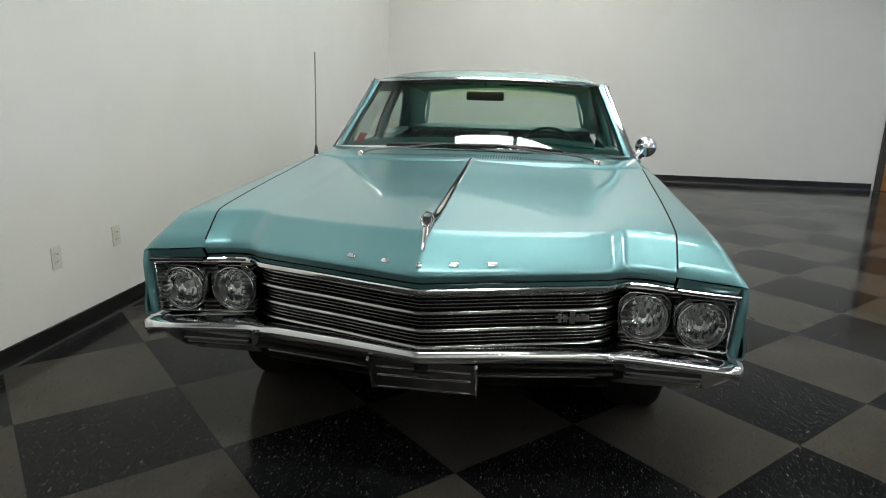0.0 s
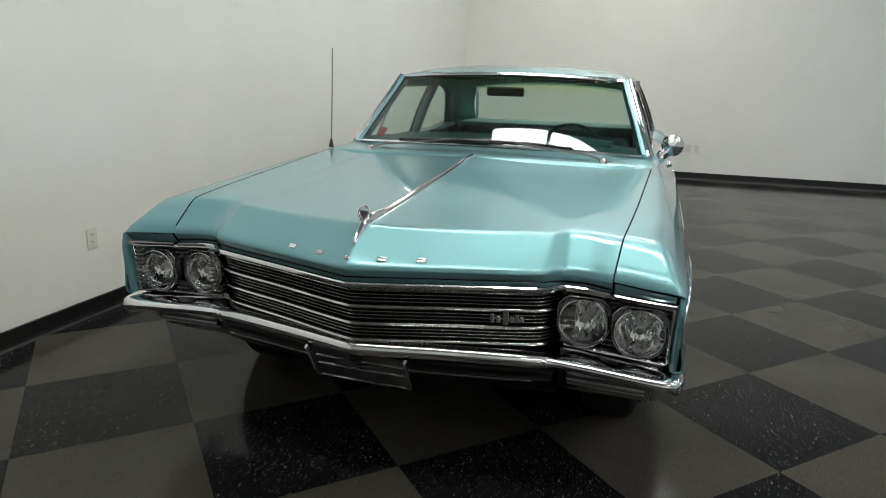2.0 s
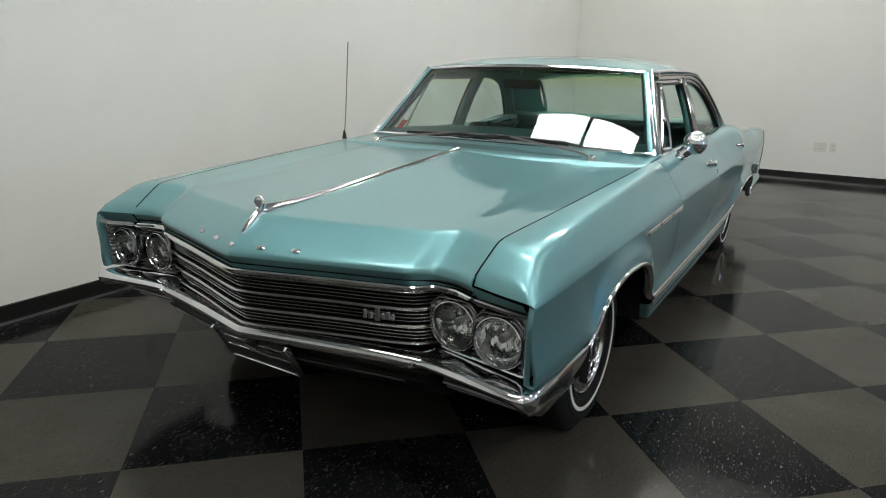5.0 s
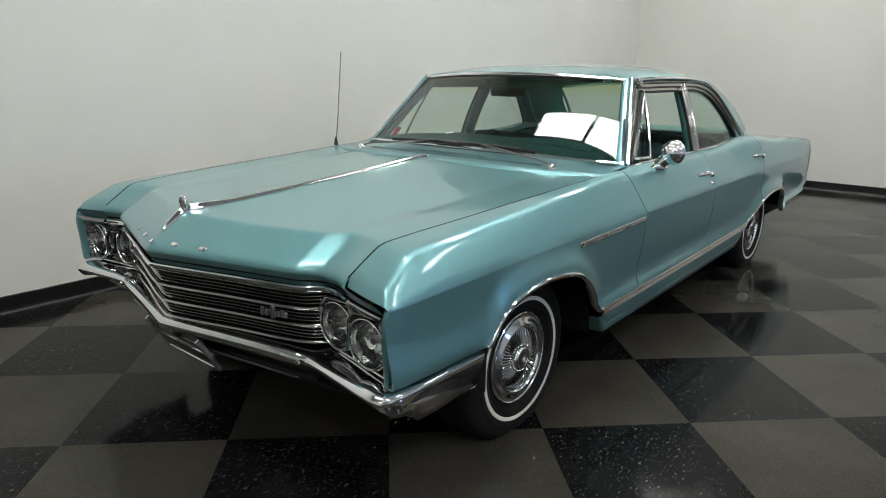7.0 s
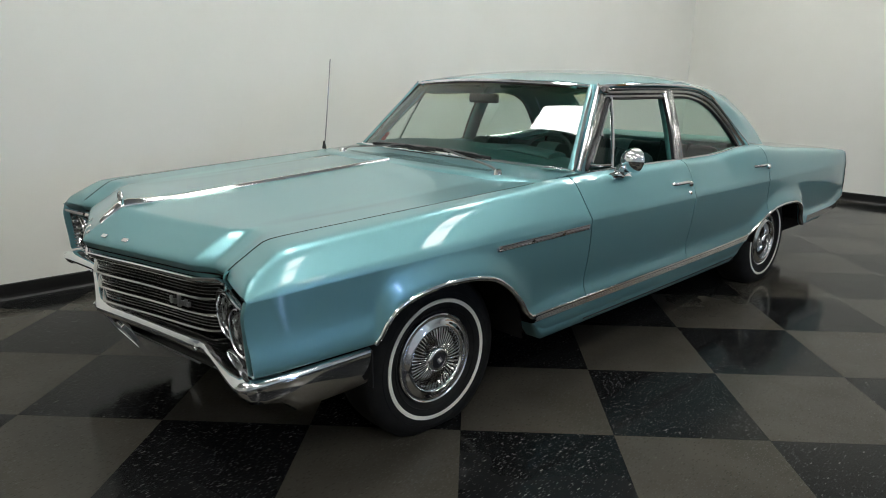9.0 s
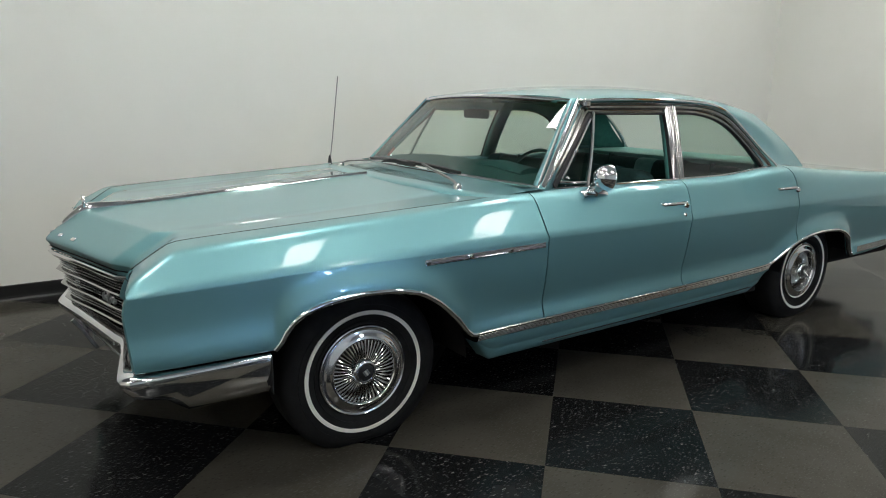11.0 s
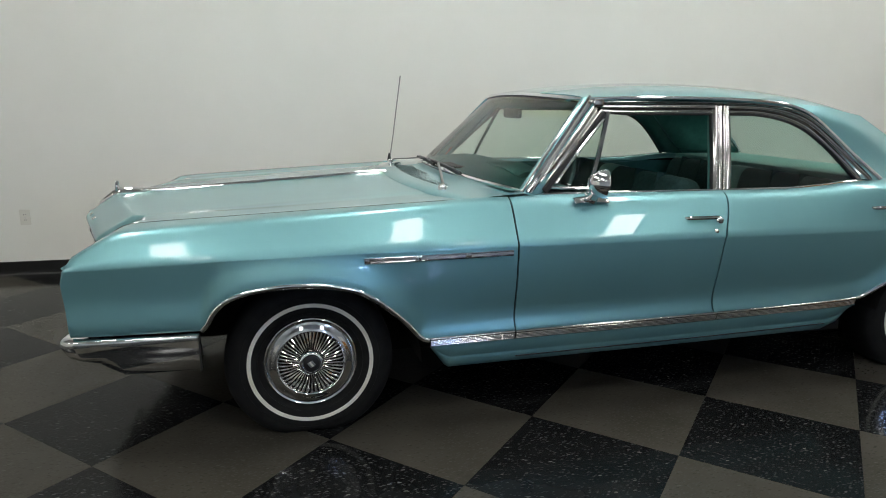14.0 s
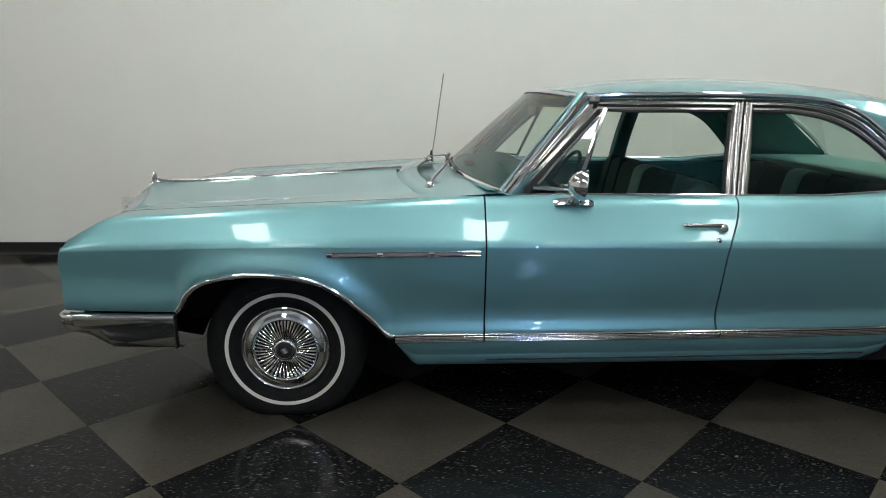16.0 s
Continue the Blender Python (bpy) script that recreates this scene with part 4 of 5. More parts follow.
# plain bright plaque on the driver's side of the grille
plaque = bmesh.new()
for dx, w, h, dz in ((-0.040, 0.010, 0.028, 0.0), (-0.022, 0.012, 0.020, -0.003), (0.0, 0.016, 0.044, 0.003), (0.018, 0.012, 0.018, -0.003), (0.033, 0.012, 0.024, 0.0), (0.047, 0.010, 0.018, -0.003)):
    x = 0.471 + dx
    y = face(x) + (0.72 - 0.61) * 0.16 - 0.012
    block(x - w / 2, x + w / 2, y - 0.006, y + 0.004, 0.610 + dz - h / 2, 0.610 + dz + h / 2, 0.0015, 1, plaque)
block(0.42, 0.525, face(0.471) + 0.012, face(0.471) + 0.020, 0.600, 0.606, bm=plaque)
part("grille_badge", plaque, ALLOY, grille, "small bright badge of plain shapes")
# five plain bright shapes along the bonnet lip
for x, w in ((-0.228, 0.030), (-0.110, 0.030), (-0.002, 0.016), (0.100, 0.030), (0.215, 0.032)):
    y = nose(abs(x)) + 0.024
    z = hood_z(x, y)
    bm = block(-w / 2, w / 2, -0.008, 0.008, -0.002, 0.005, 0.002, 2)
    slope = math.degrees(math.atan2(hood_z(x, y + 0.01) - hood_z(x, y - 0.01), 0.02))
    yaw = math.degrees(math.atan2(nose(abs(x) + 0.02) - nose(abs(x)), 0.02)) * (1 if x > 0 else -1) if abs(x) > 0.02 else 0
    bmesh.ops.transform(bm, matrix=pose(x, y, z + 0.001, slope, 0, yaw), verts=bm.verts)
    part("bonnet_badge", bm, CHROME, hood, "small bright block on the bonnet lip")


# lamps
def lamp(x, y, z, parent_side, yaw):
    """A sealed round headlamp with its bright surround."""
    unit = part("headlamp", lathe([(0.075, 0.05), (0.077, 0.02), (0.0775, 0.002), (0.0755, -0.006), (0.0735, -0.007), (0.0715, -0.003), (0.071, 0.012)], 44, "y"), CHROME, car, "round headlamp in a chrome surround")
    unit.matrix_world = pose(x, y, z, 0, 0, yaw)
    dish = [(0.071, 0.010)] + [(0.071 * math.cos(a), 0.010 + 0.055 * math.sin(a)) for a in steps(0.15, 1.5, 9)] + [(0.0, 0.066)]
    dish = [(r, y) for r, y in zip(*[[a[k] + (b[k] - a[k]) * f for a, b in zip(dish, dish[1:]) for f in (0, 0.34, 0.67)] for k in (0, 1)])] + [dish[-1]]
    db = lathe(dish, 60, "y")
    for v in db.verts:
        v.co.y += 0.0018 * math.sin(v.co.x * 300) * math.cos(v.co.z * 110 + 0.6)
    part("reflector", db, SILVER, unit, "silvered reflector with moulded flutes", angle=0)
    part("lens", lathe([(0.0, -0.008), (0.03, -0.0065), (0.053, -0.002), (0.067, 0.004), (0.072, 0.010)], 36, "y"), LENS, unit, "fluted glass lens")
    part("bulb", lathe([(0.0, 0.02), (0.012, 0.022), (0.014, 0.035), (0.010, 0.06)], 14, "y"), BRUSHED, unit)
    # squared-off bezel round the ring, the floor's dark reflection put into its colour
    rows = []
    for i in range(57):
        a = 2 * math.pi * i / 56
        c, q = math.cos(a), math.sin(a)
        k = 0.0835 if q < 0 else min(0.0835 / max(abs(c), abs(q), 1e-6), 0.0975)
        m = 0.0785 + (k - 0.0785) * 0.35
        rows.append([(r * c, d, r * q) for r, d in ((k + 0.001, 0.035), (k + 0.0005, 0.002), (k - 0.001, -0.003), (k - 0.0035, -0.004), (k - 0.0055, -0.001), (m, 0.006), (0.0780, 0.010))])
    part("bezel", sheet(rows), DARKCHROME, unit, "chrome squared bezel with a dark reflection in its colour", angle=30)
    return unit


for side in (1, -1):
    for x, y in ((0.702, -0.735), (0.872, -0.772)):
        lamp(x * side, y, 0.606, side, 0)
    # ribbed backing behind the lamps
    back = part("lamp_backing", sheet([[(0.630, -0.610, z), (0.80, -0.630, z), (0.975, -0.670, z)] for z in (0.725, 0.6, 0.485)], side), BLACK, car, "black ribbed panel behind the headlamps")
    for z in steps(0.522, 0.692, 12):
        for xa, xb, ya, yb in ((0.640, 0.666, -0.700, -0.700), (0.768, 0.806, -0.716, -0.722), (0.940, 0.956, -0.756, -0.760)):
            if abs(z - 0.606) > 0.052 or xb - xa < 0.03:
                part("rib", sweep([(xa - 0.008, ya, z), (xb + 0.008, yb, z)], [(-0.03, -0.002), (0.004, -0.0018), (0.004, 0.0018), (-0.03, 0.002)], side=side), ALLOY, back)
    part("lamp_panel", sheet([[(x, -0.700 - 0.18 * max(0, x - 0.66), z) for x in (0.640, 0.80, 0.962)] for z in (0.700, 0.688)], side), SEAL, back)
    part("lamp_panel", sheet([[(x, -0.700 - 0.18 * max(0, x - 0.66), z) for x in (0.640, 0.80, 0.962)] for z in (0.524, 0.505)], side), SEAL, back)
    frame_line = [(0.642, -0.715, 0.698), (0.70, -0.722, 0.700), (0.955, -0.790, 0.700), (0.962, -0.790, 0.694), (0.957, -0.772, 0.526), (0.950, -0.768, 0.518), (0.70, -0.715, 0.512), (0.645, -0.70, 0.512)]
    part("lamp_frame", sweep(frame_line, band(0.005, 0.006), (0, -1, 0.1), side), CHROME, back, "thin bright frame round the headlamps")
    # the fender's front return and dark recess
    rr = []
    for z in steps(0.74, 0.512, 12):
        yf = skew(1.0, -0.82, z)
        x = section(-0.82)[12][0] - 0.006 * (0.74 - z) / 0.2
        rr.append([(x + 0.001, yf + 0.002, z), (x - 0.004, yf - 0.004, z), (x - 0.012, yf - 0.004, z), (x - 0.018, yf + 0.004, z), (x - 0.02, yf + 0.11, z)])
    part("fender_return", sheet(rr, side, flip=False), PAINT, car, angle=0)


# bumper: a V-shaped blade that wraps round to the wheel arches
def bumper_ring(p, inward, k, top):
    """Profile: (inset, height) pairs; inset along the inward direction. k: how far the lower wing comes down."""
    flat = max(0.0, abs(inward[0]) - 0.3) / 0.7
    front = [(0.085, -0.004), (0.050, -0.004), (0.026, -0.0035), (0.013, -0.002), (0.006, 0.001), (0.0022, 0.006), (0.0, 0.016), (0.003, 0.029), (0.014, 0.036),
             (0.030, 0.042), (0.048, 0.050), (0.080, 0.075), (0.112, 0.105), (0.138, 0.135), (0.158, 0.158), (0.172, 0.168), (0.205, 0.166)]
    wing = [(0.085, -0.010), (0.050, -0.007), (0.026, -0.003), (0.013, 0.001), (0.005, 0.006), (0.0015, 0.010), (0.0, 0.014), (0.004, 0.020), (0.014, 0.029),
            (0.030, 0.040)] + front[10:]
    w = min(max((abs(p[0]) - 0.58) / 0.05, 0.0), 1.0)
    front = [(a + (b - a) * w, d + (e - d) * w) for (a, d), (b, e) in zip(front, wing)]
    plain = [(0.060, 0.000), (0.014, -0.002), (0.005, 0.000), (0.0012, 0.004), (0.0, 0.010), (0.001, 0.024), (0.003, 0.040), (0.006, 0.056), (0.010, 0.072),
             (0.014, 0.086), (0.019, 0.099), (0.025, 0.111), (0.032, 0.123), (0.041, 0.135), (0.052, 0.145), (0.066, 0.152), (0.090, 0.156)]
    out = []
    for i, ((a, d), (b, e)) in enumerate(zip(front, plain)):
        a, d = a * (1 - flat) + b * flat, d * (1 - flat) + e * flat
        if i > 8 and k != 1:
            d = 0.030 + (d - 0.030) * k
        x, y, z = p[0] + inward[0] * a, p[1] + inward[1] * a, top - d
        if i > 8 and abs(p[0]) > 0.6:
            y = max(y, -0.802 + (top - z) * 1.05)
        out.append((x, y, z))
    return out


plan = [(0.0, -0.950), (0.03, -0.944), (0.10, -0.926), (0.25, -0.888), (0.40, -0.852), (0.52, -0.824), (0.56, -0.814), (0.585, -0.804), (0.605, -0.797), (0.63, -0.795), (0.70, -0.804), (0.80, -0.821), (0.90, -0.838), (0.955, -0.845), (0.985, -0.838), (1.002, -0.815), (1.010, -0.77), (1.012, -0.65), (1.010, -0.50), (1.007, -0.385)]
inw = [(0.0, 1.0)] * 13 + [(-0.2, 0.95), (-0.5, 0.8), (-0.8, 0.55), (-0.95, 0.2), (-1, 0), (-1, 0), (-1, 0)]
kk = [0.1, 0.1, 0.1, 0.1, 0.1, 0.12, 0.3, 0.6, 0.9, 1, 1, 1, 1, 1, 1, 1, 1, 1, 1, 1]
tops = [0.506, 0.506, 0.505, 0.503, 0.500, 0.497, 0.494, 0.491, 0.490, 0.490, 0.491, 0.492, 0.492, 0.492, 0.492, 0.492, 0.491, 0.490, 0.488, 0.487]
half = [bumper_ring(p, i, k, t) for p, i, k, t in zip(plan, inw, kk, tops)]
rings = [[(-a, b, c) for a, b, c in r] for r in half[:0:-1]] + half
bumper = part("front_bumper", sheet(rings, flip=True), CHROME, car, "chrome V-shaped front bumper wrapping to the wheel arches", angle=30)
thick(bumper, 0.004)
for side in (1, -1):
    # turn signal sunk in the bumper
    b = part("turn_signal", block(-0.122, 0.122, -0.004, 0.03, -0.021, 0.021, 0.003), SEAL, bumper, "long turn signal with a clear lens")
    b.matrix_world = pose(0.785 * side, -0.713, 0.395, 46.4, 0, -2 * side)
    part("lens", block(-0.108, 0.108, -0.008, -0.002, -0.013, 0.013, 0.003), LAMPGREY, b, "grey clear lens")
    for z0, z1 in ((0.015, 0.021), (-0.021, -0.015)):
        part("lamp_rim", block(-0.122, 0.122, -0.009, -0.002, z0, z1, 0.002), ALLOY, b, "thin dull rim")
    part("bumper_bolt", lathe([(0.0, -0.006), (0.008, -0.005), (0.010, 0.0)], 12, "y"), CHROME, bumper).matrix_world = pose(0.60 * side, -0.812, 0.476)
    part("bumper_joint", block(min(0.985 * side, 1.014 * side), max(0.985 * side, 1.014 * side), -0.387, -0.383, 0.350, 0.486), SEAL, bumper)

# plate bracket under the bumper's point
bracket = part("plate_bracket", sheet([[(-0.165, -0.890, 0.455), (0.175, -0.890, 0.455)], [(-0.165, -0.875, 0.415), (0.175, -0.875, 0.415)], [(-0.165, -0.839, 0.330), (0.175, -0.839, 0.330)]]), DULL, car, "empty metal number plate bracket")
thick(bracket, 0.003)
for z, y in ((0.424, -0.881), (0.388, -0.867), (0.334, -0.845)):
    part("rib", sweep([(-0.150, y, z), (0.160, y, z)], band(0.004, 0.004), (0, -1, 0)), CHROME, bracket)
for x in (-0.170, 0.180):
    part("bracket_arm", sweep(smoothline([(x, -0.917, 0.462), (x, -0.895, 0.43), (x, -0.865, 0.375), (x, -0.839, 0.328)], 4), band(0.0045, 0.008), (0, -1, -0.3)), CHROME, bracket, "chrome upright of the bracket")
part("clip", block(-0.022, 0.022, -0.900, -0.875, 0.425, 0.475, 0.003), SEAL, bracket)
# dark lower valance
val = part("lower_valance", sheet([[(x, -0.875 + 0.16 * abs(x) / 0.9 + dy, z) for dy, z in ((0.02, 0.47), (0.030, 0.425), (0.024, 0.412), (0.000, 0.406), (0.002, 0.400), (0.036, 0.385), (0.07, 0.345), (0.14, 0.30), (0.35, 0.26))] for x in steps(-0.62, 0.62, 25)], flip=True), GLOSSBLACK, car, "glossy black valance below the bumper")
part("splash_pan", sheet([[(x, -0.69, 0.44), (x, -0.64, 0.37), (x, -0.56, 0.35), (x, -0.47, 0.345)] for x in steps(-0.86, 0.86, 9)], flip=True), BLACK, car)
part("lower_rail", sweep([(x, -0.884 + 0.16 * abs(x) / 0.9, 0.404) for x in steps(-0.56, 0.56, 15)], band(0.003, 0.0025)), ALLOY, val)

# bonnet spear and ornament
spine = [(0, y, hood_z(0, y) + 0.002) for y in steps(-0.905, -0.83, 6)] + [(0, y, hood_z(0, y) + 0.002) for y in steps(-0.80, 0.47, 26)]
bm = bmesh.new()
rr = []
for i, p in enumerate(spine):
    w = 0.006 + 0.010 * min(1, i / 6) if p[1] < -0.7 else 0.016 - 0.008 * (p[1] + 0.7) / 1.17
    h = 0.004 + 0.014 * max(0, 1 - abs(p[1] + 0.80) / 0.16) + 0.005 * (p[1] > -0.9)
    rr.append([(-w, p[1], p[2] - 0.006), (-w, p[1], p[2] + 0.001), (-w * 0.45, p[1], p[2] + h * 0.8), (0, p[1], p[2] + h), (w * 0.45, p[1], p[2] + h * 0.8), (w, p[1], p[2] + 0.001), (w, p[1], p[2] - 0.006)])
spear = part("bonnet_trim", sheet(rr, bm=bm), CHROME, hood, "chrome spine along the bonnet")
ring = [(0.021 * math.cos(a), -0.822, 0.905 + 0.025 * math.sin(a)) for a in steps(0, 2 * math.pi, 29)[:-1]]
orn = part("ornament", sweep(ring, oval(0.0035, 0.005), (0, 1, 0), closed=True), CHROME, spear, "upright chrome ring ornament with a plain shield")
part("shield", sweep([(0, -0.827, 0.905), (0, -0.817, 0.905)], [(-0.012, 0.012), (-0.013, 0.0), (-0.006, -0.012), (0, -0.015), (0.006, -0.012), (0.013, 0.0), (0.012, 0.012)]), ALLOY, orn)
part("ornament_stem", sweep([(0, -0.850, 0.842), (0, -0.835, 0.868), (0, -0.823, 0.884)], oval(0.009, 0.008)), CHROME, spear)

# ---- wheels ----
def wheel(x, y, side):
    w = empty("wheel")
    w.parent = car
    R, hub = 0.334, 0.298
    w.matrix_world = pose(x * side, y, hub) @ Matrix.Diagonal((side, 1, 1, 1))
    w["label"] = "wheel with whitewall tyre and finned chrome cover"
    prof = [(0.190, -0.20), (0.215, -0.205), (0.27, -0.215), (0.31, -0.205), (0.33, -0.18), (R, -0.15), (R + 0.001, -0.10), (R, -0.05), (0.332, -0.020), (0.318, 0.0), (0.29, 0.012), (0.262, 0.014), (0.254, 0.0135), (0.228, 0.0135), (0.215, 0.010), (0.198, 0.0), (0.184, -0.012), (0.176, -0.03)]
    t = lathe(prof, 72)
    for v in t.verts:
        if v.co.z < -hub + 0.002:
            v.co.z = -hub + 0.002
    tyre = part("tyre", t, RUBBER, w, "black tyre")
    part("whitewall", lathe([(0.2305, 0.010), (0.2320, 0.0142), (0.239, 0.0156), (0.2465, 0.0158), (0.2478, 0.0132)], 72), WHITEWALL, w, "narrow white stripe")
    for r in (0.272, 0.206):
        part("sidewall_rib", lathe([(r - 0.0015, 0.0115 if r > 0.25 else 0.0045), (r, 0.0150 if r > 0.25 else 0.0085), (r + 0.0015, 0.0115 if r > 0.25 else 0.0055)], 60), RUBBER, tyre)
    cover = part("wheel_cover", lathe([(0.186, -0.03), (0.1855, 0.004), (0.183, 0.010), (0.179, 0.012), (0.175, 0.009), (0.171, 0.008), (0.163, 0.009), (0.154, 0.013), (0.146, 0.018), (0.138, 0.022), (0.133, 0.0225), (0.129, 0.019), (0.126, 0.010), (0.124, -0.004), (0.119, -0.020), (0.058, -0.016), (0.050, 0.008), (0.0, 0.008)], 64), CHROME, w, "deep chrome wheel cover")
    cover.matrix_basis = pose(-0.010, 0, 0)
    ft = bmesh.new()
    n = 5
    rr = []
    for i in range(n):
        q = i / (n - 1)
        r = 0.048 + (0.123 - 0.048) * q
        ww = 0.0019 + 0.0034 * q
        h = 0.034 - 0.014 * q + 0.004 * math.sin(math.pi * q)
        rr.append([(0.002, -ww, r), (h - 0.002, -ww * 0.9, r), (h, 0, r), (h - 0.002, ww * 0.9, r), (0.002, ww, r)])
    sheet(rr, bm=ft)
    bmesh.ops.recalc_face_normals(ft, faces=ft.faces)
    fin = part("fin", ft, STAINLESS, cover)
    fin.matrix_basis = pose(-0.022, 0, 0)
    for i in range(1, 48):
        f = new("fin", fin.data)
        f.parent = cover
        f.matrix_basis = pose(-0.022, 0, 0, 360 * i / 48, 0, 0)
    recess = part("recess", lathe([(0.122, 0.0030), (0.10, 0.0045), (0.052, 0.0082)], 48), BLACK, cover)
    recess.matrix_basis = pose(-0.022, 0, 0)
    ring = part("hub_ring", lathe([(0.051, 0.010), (0.052, 0.036), (0.049, 0.046), (0.044, 0.051), (0.039, 0.053), (0.034, 0.052), (0.031, 0.046)], 40), CHROME, cover, "stepped chrome hub")
    ring.matrix_basis = pose(-0.022, 0, 0)
    cap = part("centre_cap", lathe([(0.033, 0.044), (0.030, 0.051), (0.018, 0.0545), (0.0, 0.0555)], 32), SEAL, cover, "black centre cap with plain bright marks")
    cap.matrix_basis = pose(-0.022, 0, 0)
    for a, c in ((-7, ALLOY), (0, PLATE), (7, ALLOY)):
        b = block(0.0553, 0.0568, -0.004, 0.004, -0.012, 0.012, 0.0008, 1)
        bmesh.ops.transform(b, matrix=pose(0, a / 1000, a / 2000, 35, 0, 0), verts=b.verts)
        part("mark", b, c, cap, smooth=False)
    part("brake_drum", lathe([(0.17, -0.16), (0.17, -0.05), (0.0, -0.05)], 24), BLACK, w)
    return w


for side in (1, -1):
    for y in (0.013, WB):
        wheel(0.885, y, side)

# wheel housings, floor pan, chassis
for side in (1, -1):
    for y, r in ((0.0, 0.44), (WB, 0.40)):
        rr = []
        for a in steps(0.2 if y else 0.50, math.pi - (0.35 if y else 0.0), 22):
            rr.append([(0.972 if y else 0.955, y - r * 1.02 * math.cos(a), 0.285 + r * 0.9 * math.sin(a)), (0.60, y - r * math.cos(a), 0.285 + r * 0.9 * math.sin(a))])
        part("wheel_housing", sheet(rr, side), BLACK, car)
        part("housing_wall", sheet([[(0.60, y - 0.46, z), (0.60, y + 0.42, z)] for z in (0.41, 0.75)], side), BLACK, car)
part("chassis", block(-0.60, 0.60, -0.12, 4.35, 0.20, 0.34, 0.02), BLACK, car, smooth=False)
# added dark block that keeps light from leaking under the nose
part("nose_light_block", block(-0.52, 0.52, -0.60, -0.12, 0.30, 0.44, 0.02), BLACK, car, smooth=False)
part("floor_pan", block(-0.93, 0.93, 0.56, 2.55, 0.255, 0.33, 0.01), BLACK, car, smooth=False)
part("rear_pan", block(-0.85, 0.85, 3.50, 4.36, 0.28, 0.60, 0.03), BLACK, car, smooth=False)
part("firewall", block(-0.84, 0.84, 0.66, 0.70, 0.33, 0.93), BLACK, car, smooth=False)
part("axle", sweep([(-0.75, 0.0, 0.30), (0.75, 0.0, 0.30)], oval(0.03, 0.03)), BLACK, car)
part("axle", sweep([(-0.75, WB, 0.32), (0.75, WB, 0.32)], oval(0.04, 0.04)), BLACK, car)
part("exhaust_pipe", sweep([(0.45, 0.6, 0.20), (0.5, 2.6, 0.19), (0.55, 4.45, 0.26)], oval(0.025, 0.025)), ALLOY, car)

# ---- mirror, aerial, wipers ----
mir = part("door_mirror", sweep(smoothline([(0.898, 1.180, 0.922), (0.910, 1.184, 0.945), (0.936, 1.190, 0.968), (0.952, 1.196, 0.990)], 4), oval(0.022, 0.030, 12)), CHROME, car, "round chrome door mirror on a swept stand")
part("mirror_foot", sweep([(0.900, 1.105, 0.918), (0.902, 1.130, 0.924), (0.904, 1.185, 0.926), (0.904, 1.235, 0.922), (0.900, 1.255, 0.916)], [(-0.026, -0.006), (0.026, -0.006), (0.021, 0.005), (0.010, 0.014), (-0.010, 0.014), (-0.021, 0.005)]), CHROME, mir)
bm = lathe([(0.0, -0.052), (0.016, -0.050), (0.032, -0.040), (0.044, -0.022), (0.0515, 0.0), (0.053, 0.010), (0.050, 0.014), (0.047, 0.013)], 36, "y")
head = part("mirror_head", bm, CHROME, mir)
head.matrix_world = pose(0.957, 1.204, 0.998, -4, 0, -12) @ Matrix.Scale(1.16, 4)
g = part("mirror_glass", lathe([(0.0, 0.0125), (0.047, 0.0125)], 36, "y"), MIRROR, head)

aerial = part("aerial", sweep([(-0.872, 0.640, 0.935), (-0.877, 0.665, 1.10), (-0.884, 0.690, 1.29), (-0.893, 0.716, 1.475)], oval(0.0034, 0.0034, 6)), ALLOY, car, "thin straight radio aerial")
bm = lathe([(0.024, -0.012), (0.022, 0.0), (0.014, 0.008), (0.012, 0.02)], 18, "y")
bmesh.ops.transform(bm, matrix=pose(-0.868, 0.636, 0.918) @ Matrix.Rotation(math.pi / 2, 4, "X"), verts=bm.verts)
part("aerial_base", bm, CHROME, aerial)
bm = lathe([(0.014, 0.0), (0.012, 0.02), (0.006, 0.05), (0.003, 0.056)], 14, "y")
bmesh.ops.transform(bm, matrix=pose(-0.869, 0.638, 0.930) @ Matrix.Rotation(math.pi / 2, 4, "X"), verts=bm.verts)
part("aerial_boot", bm, SEAL, aerial)

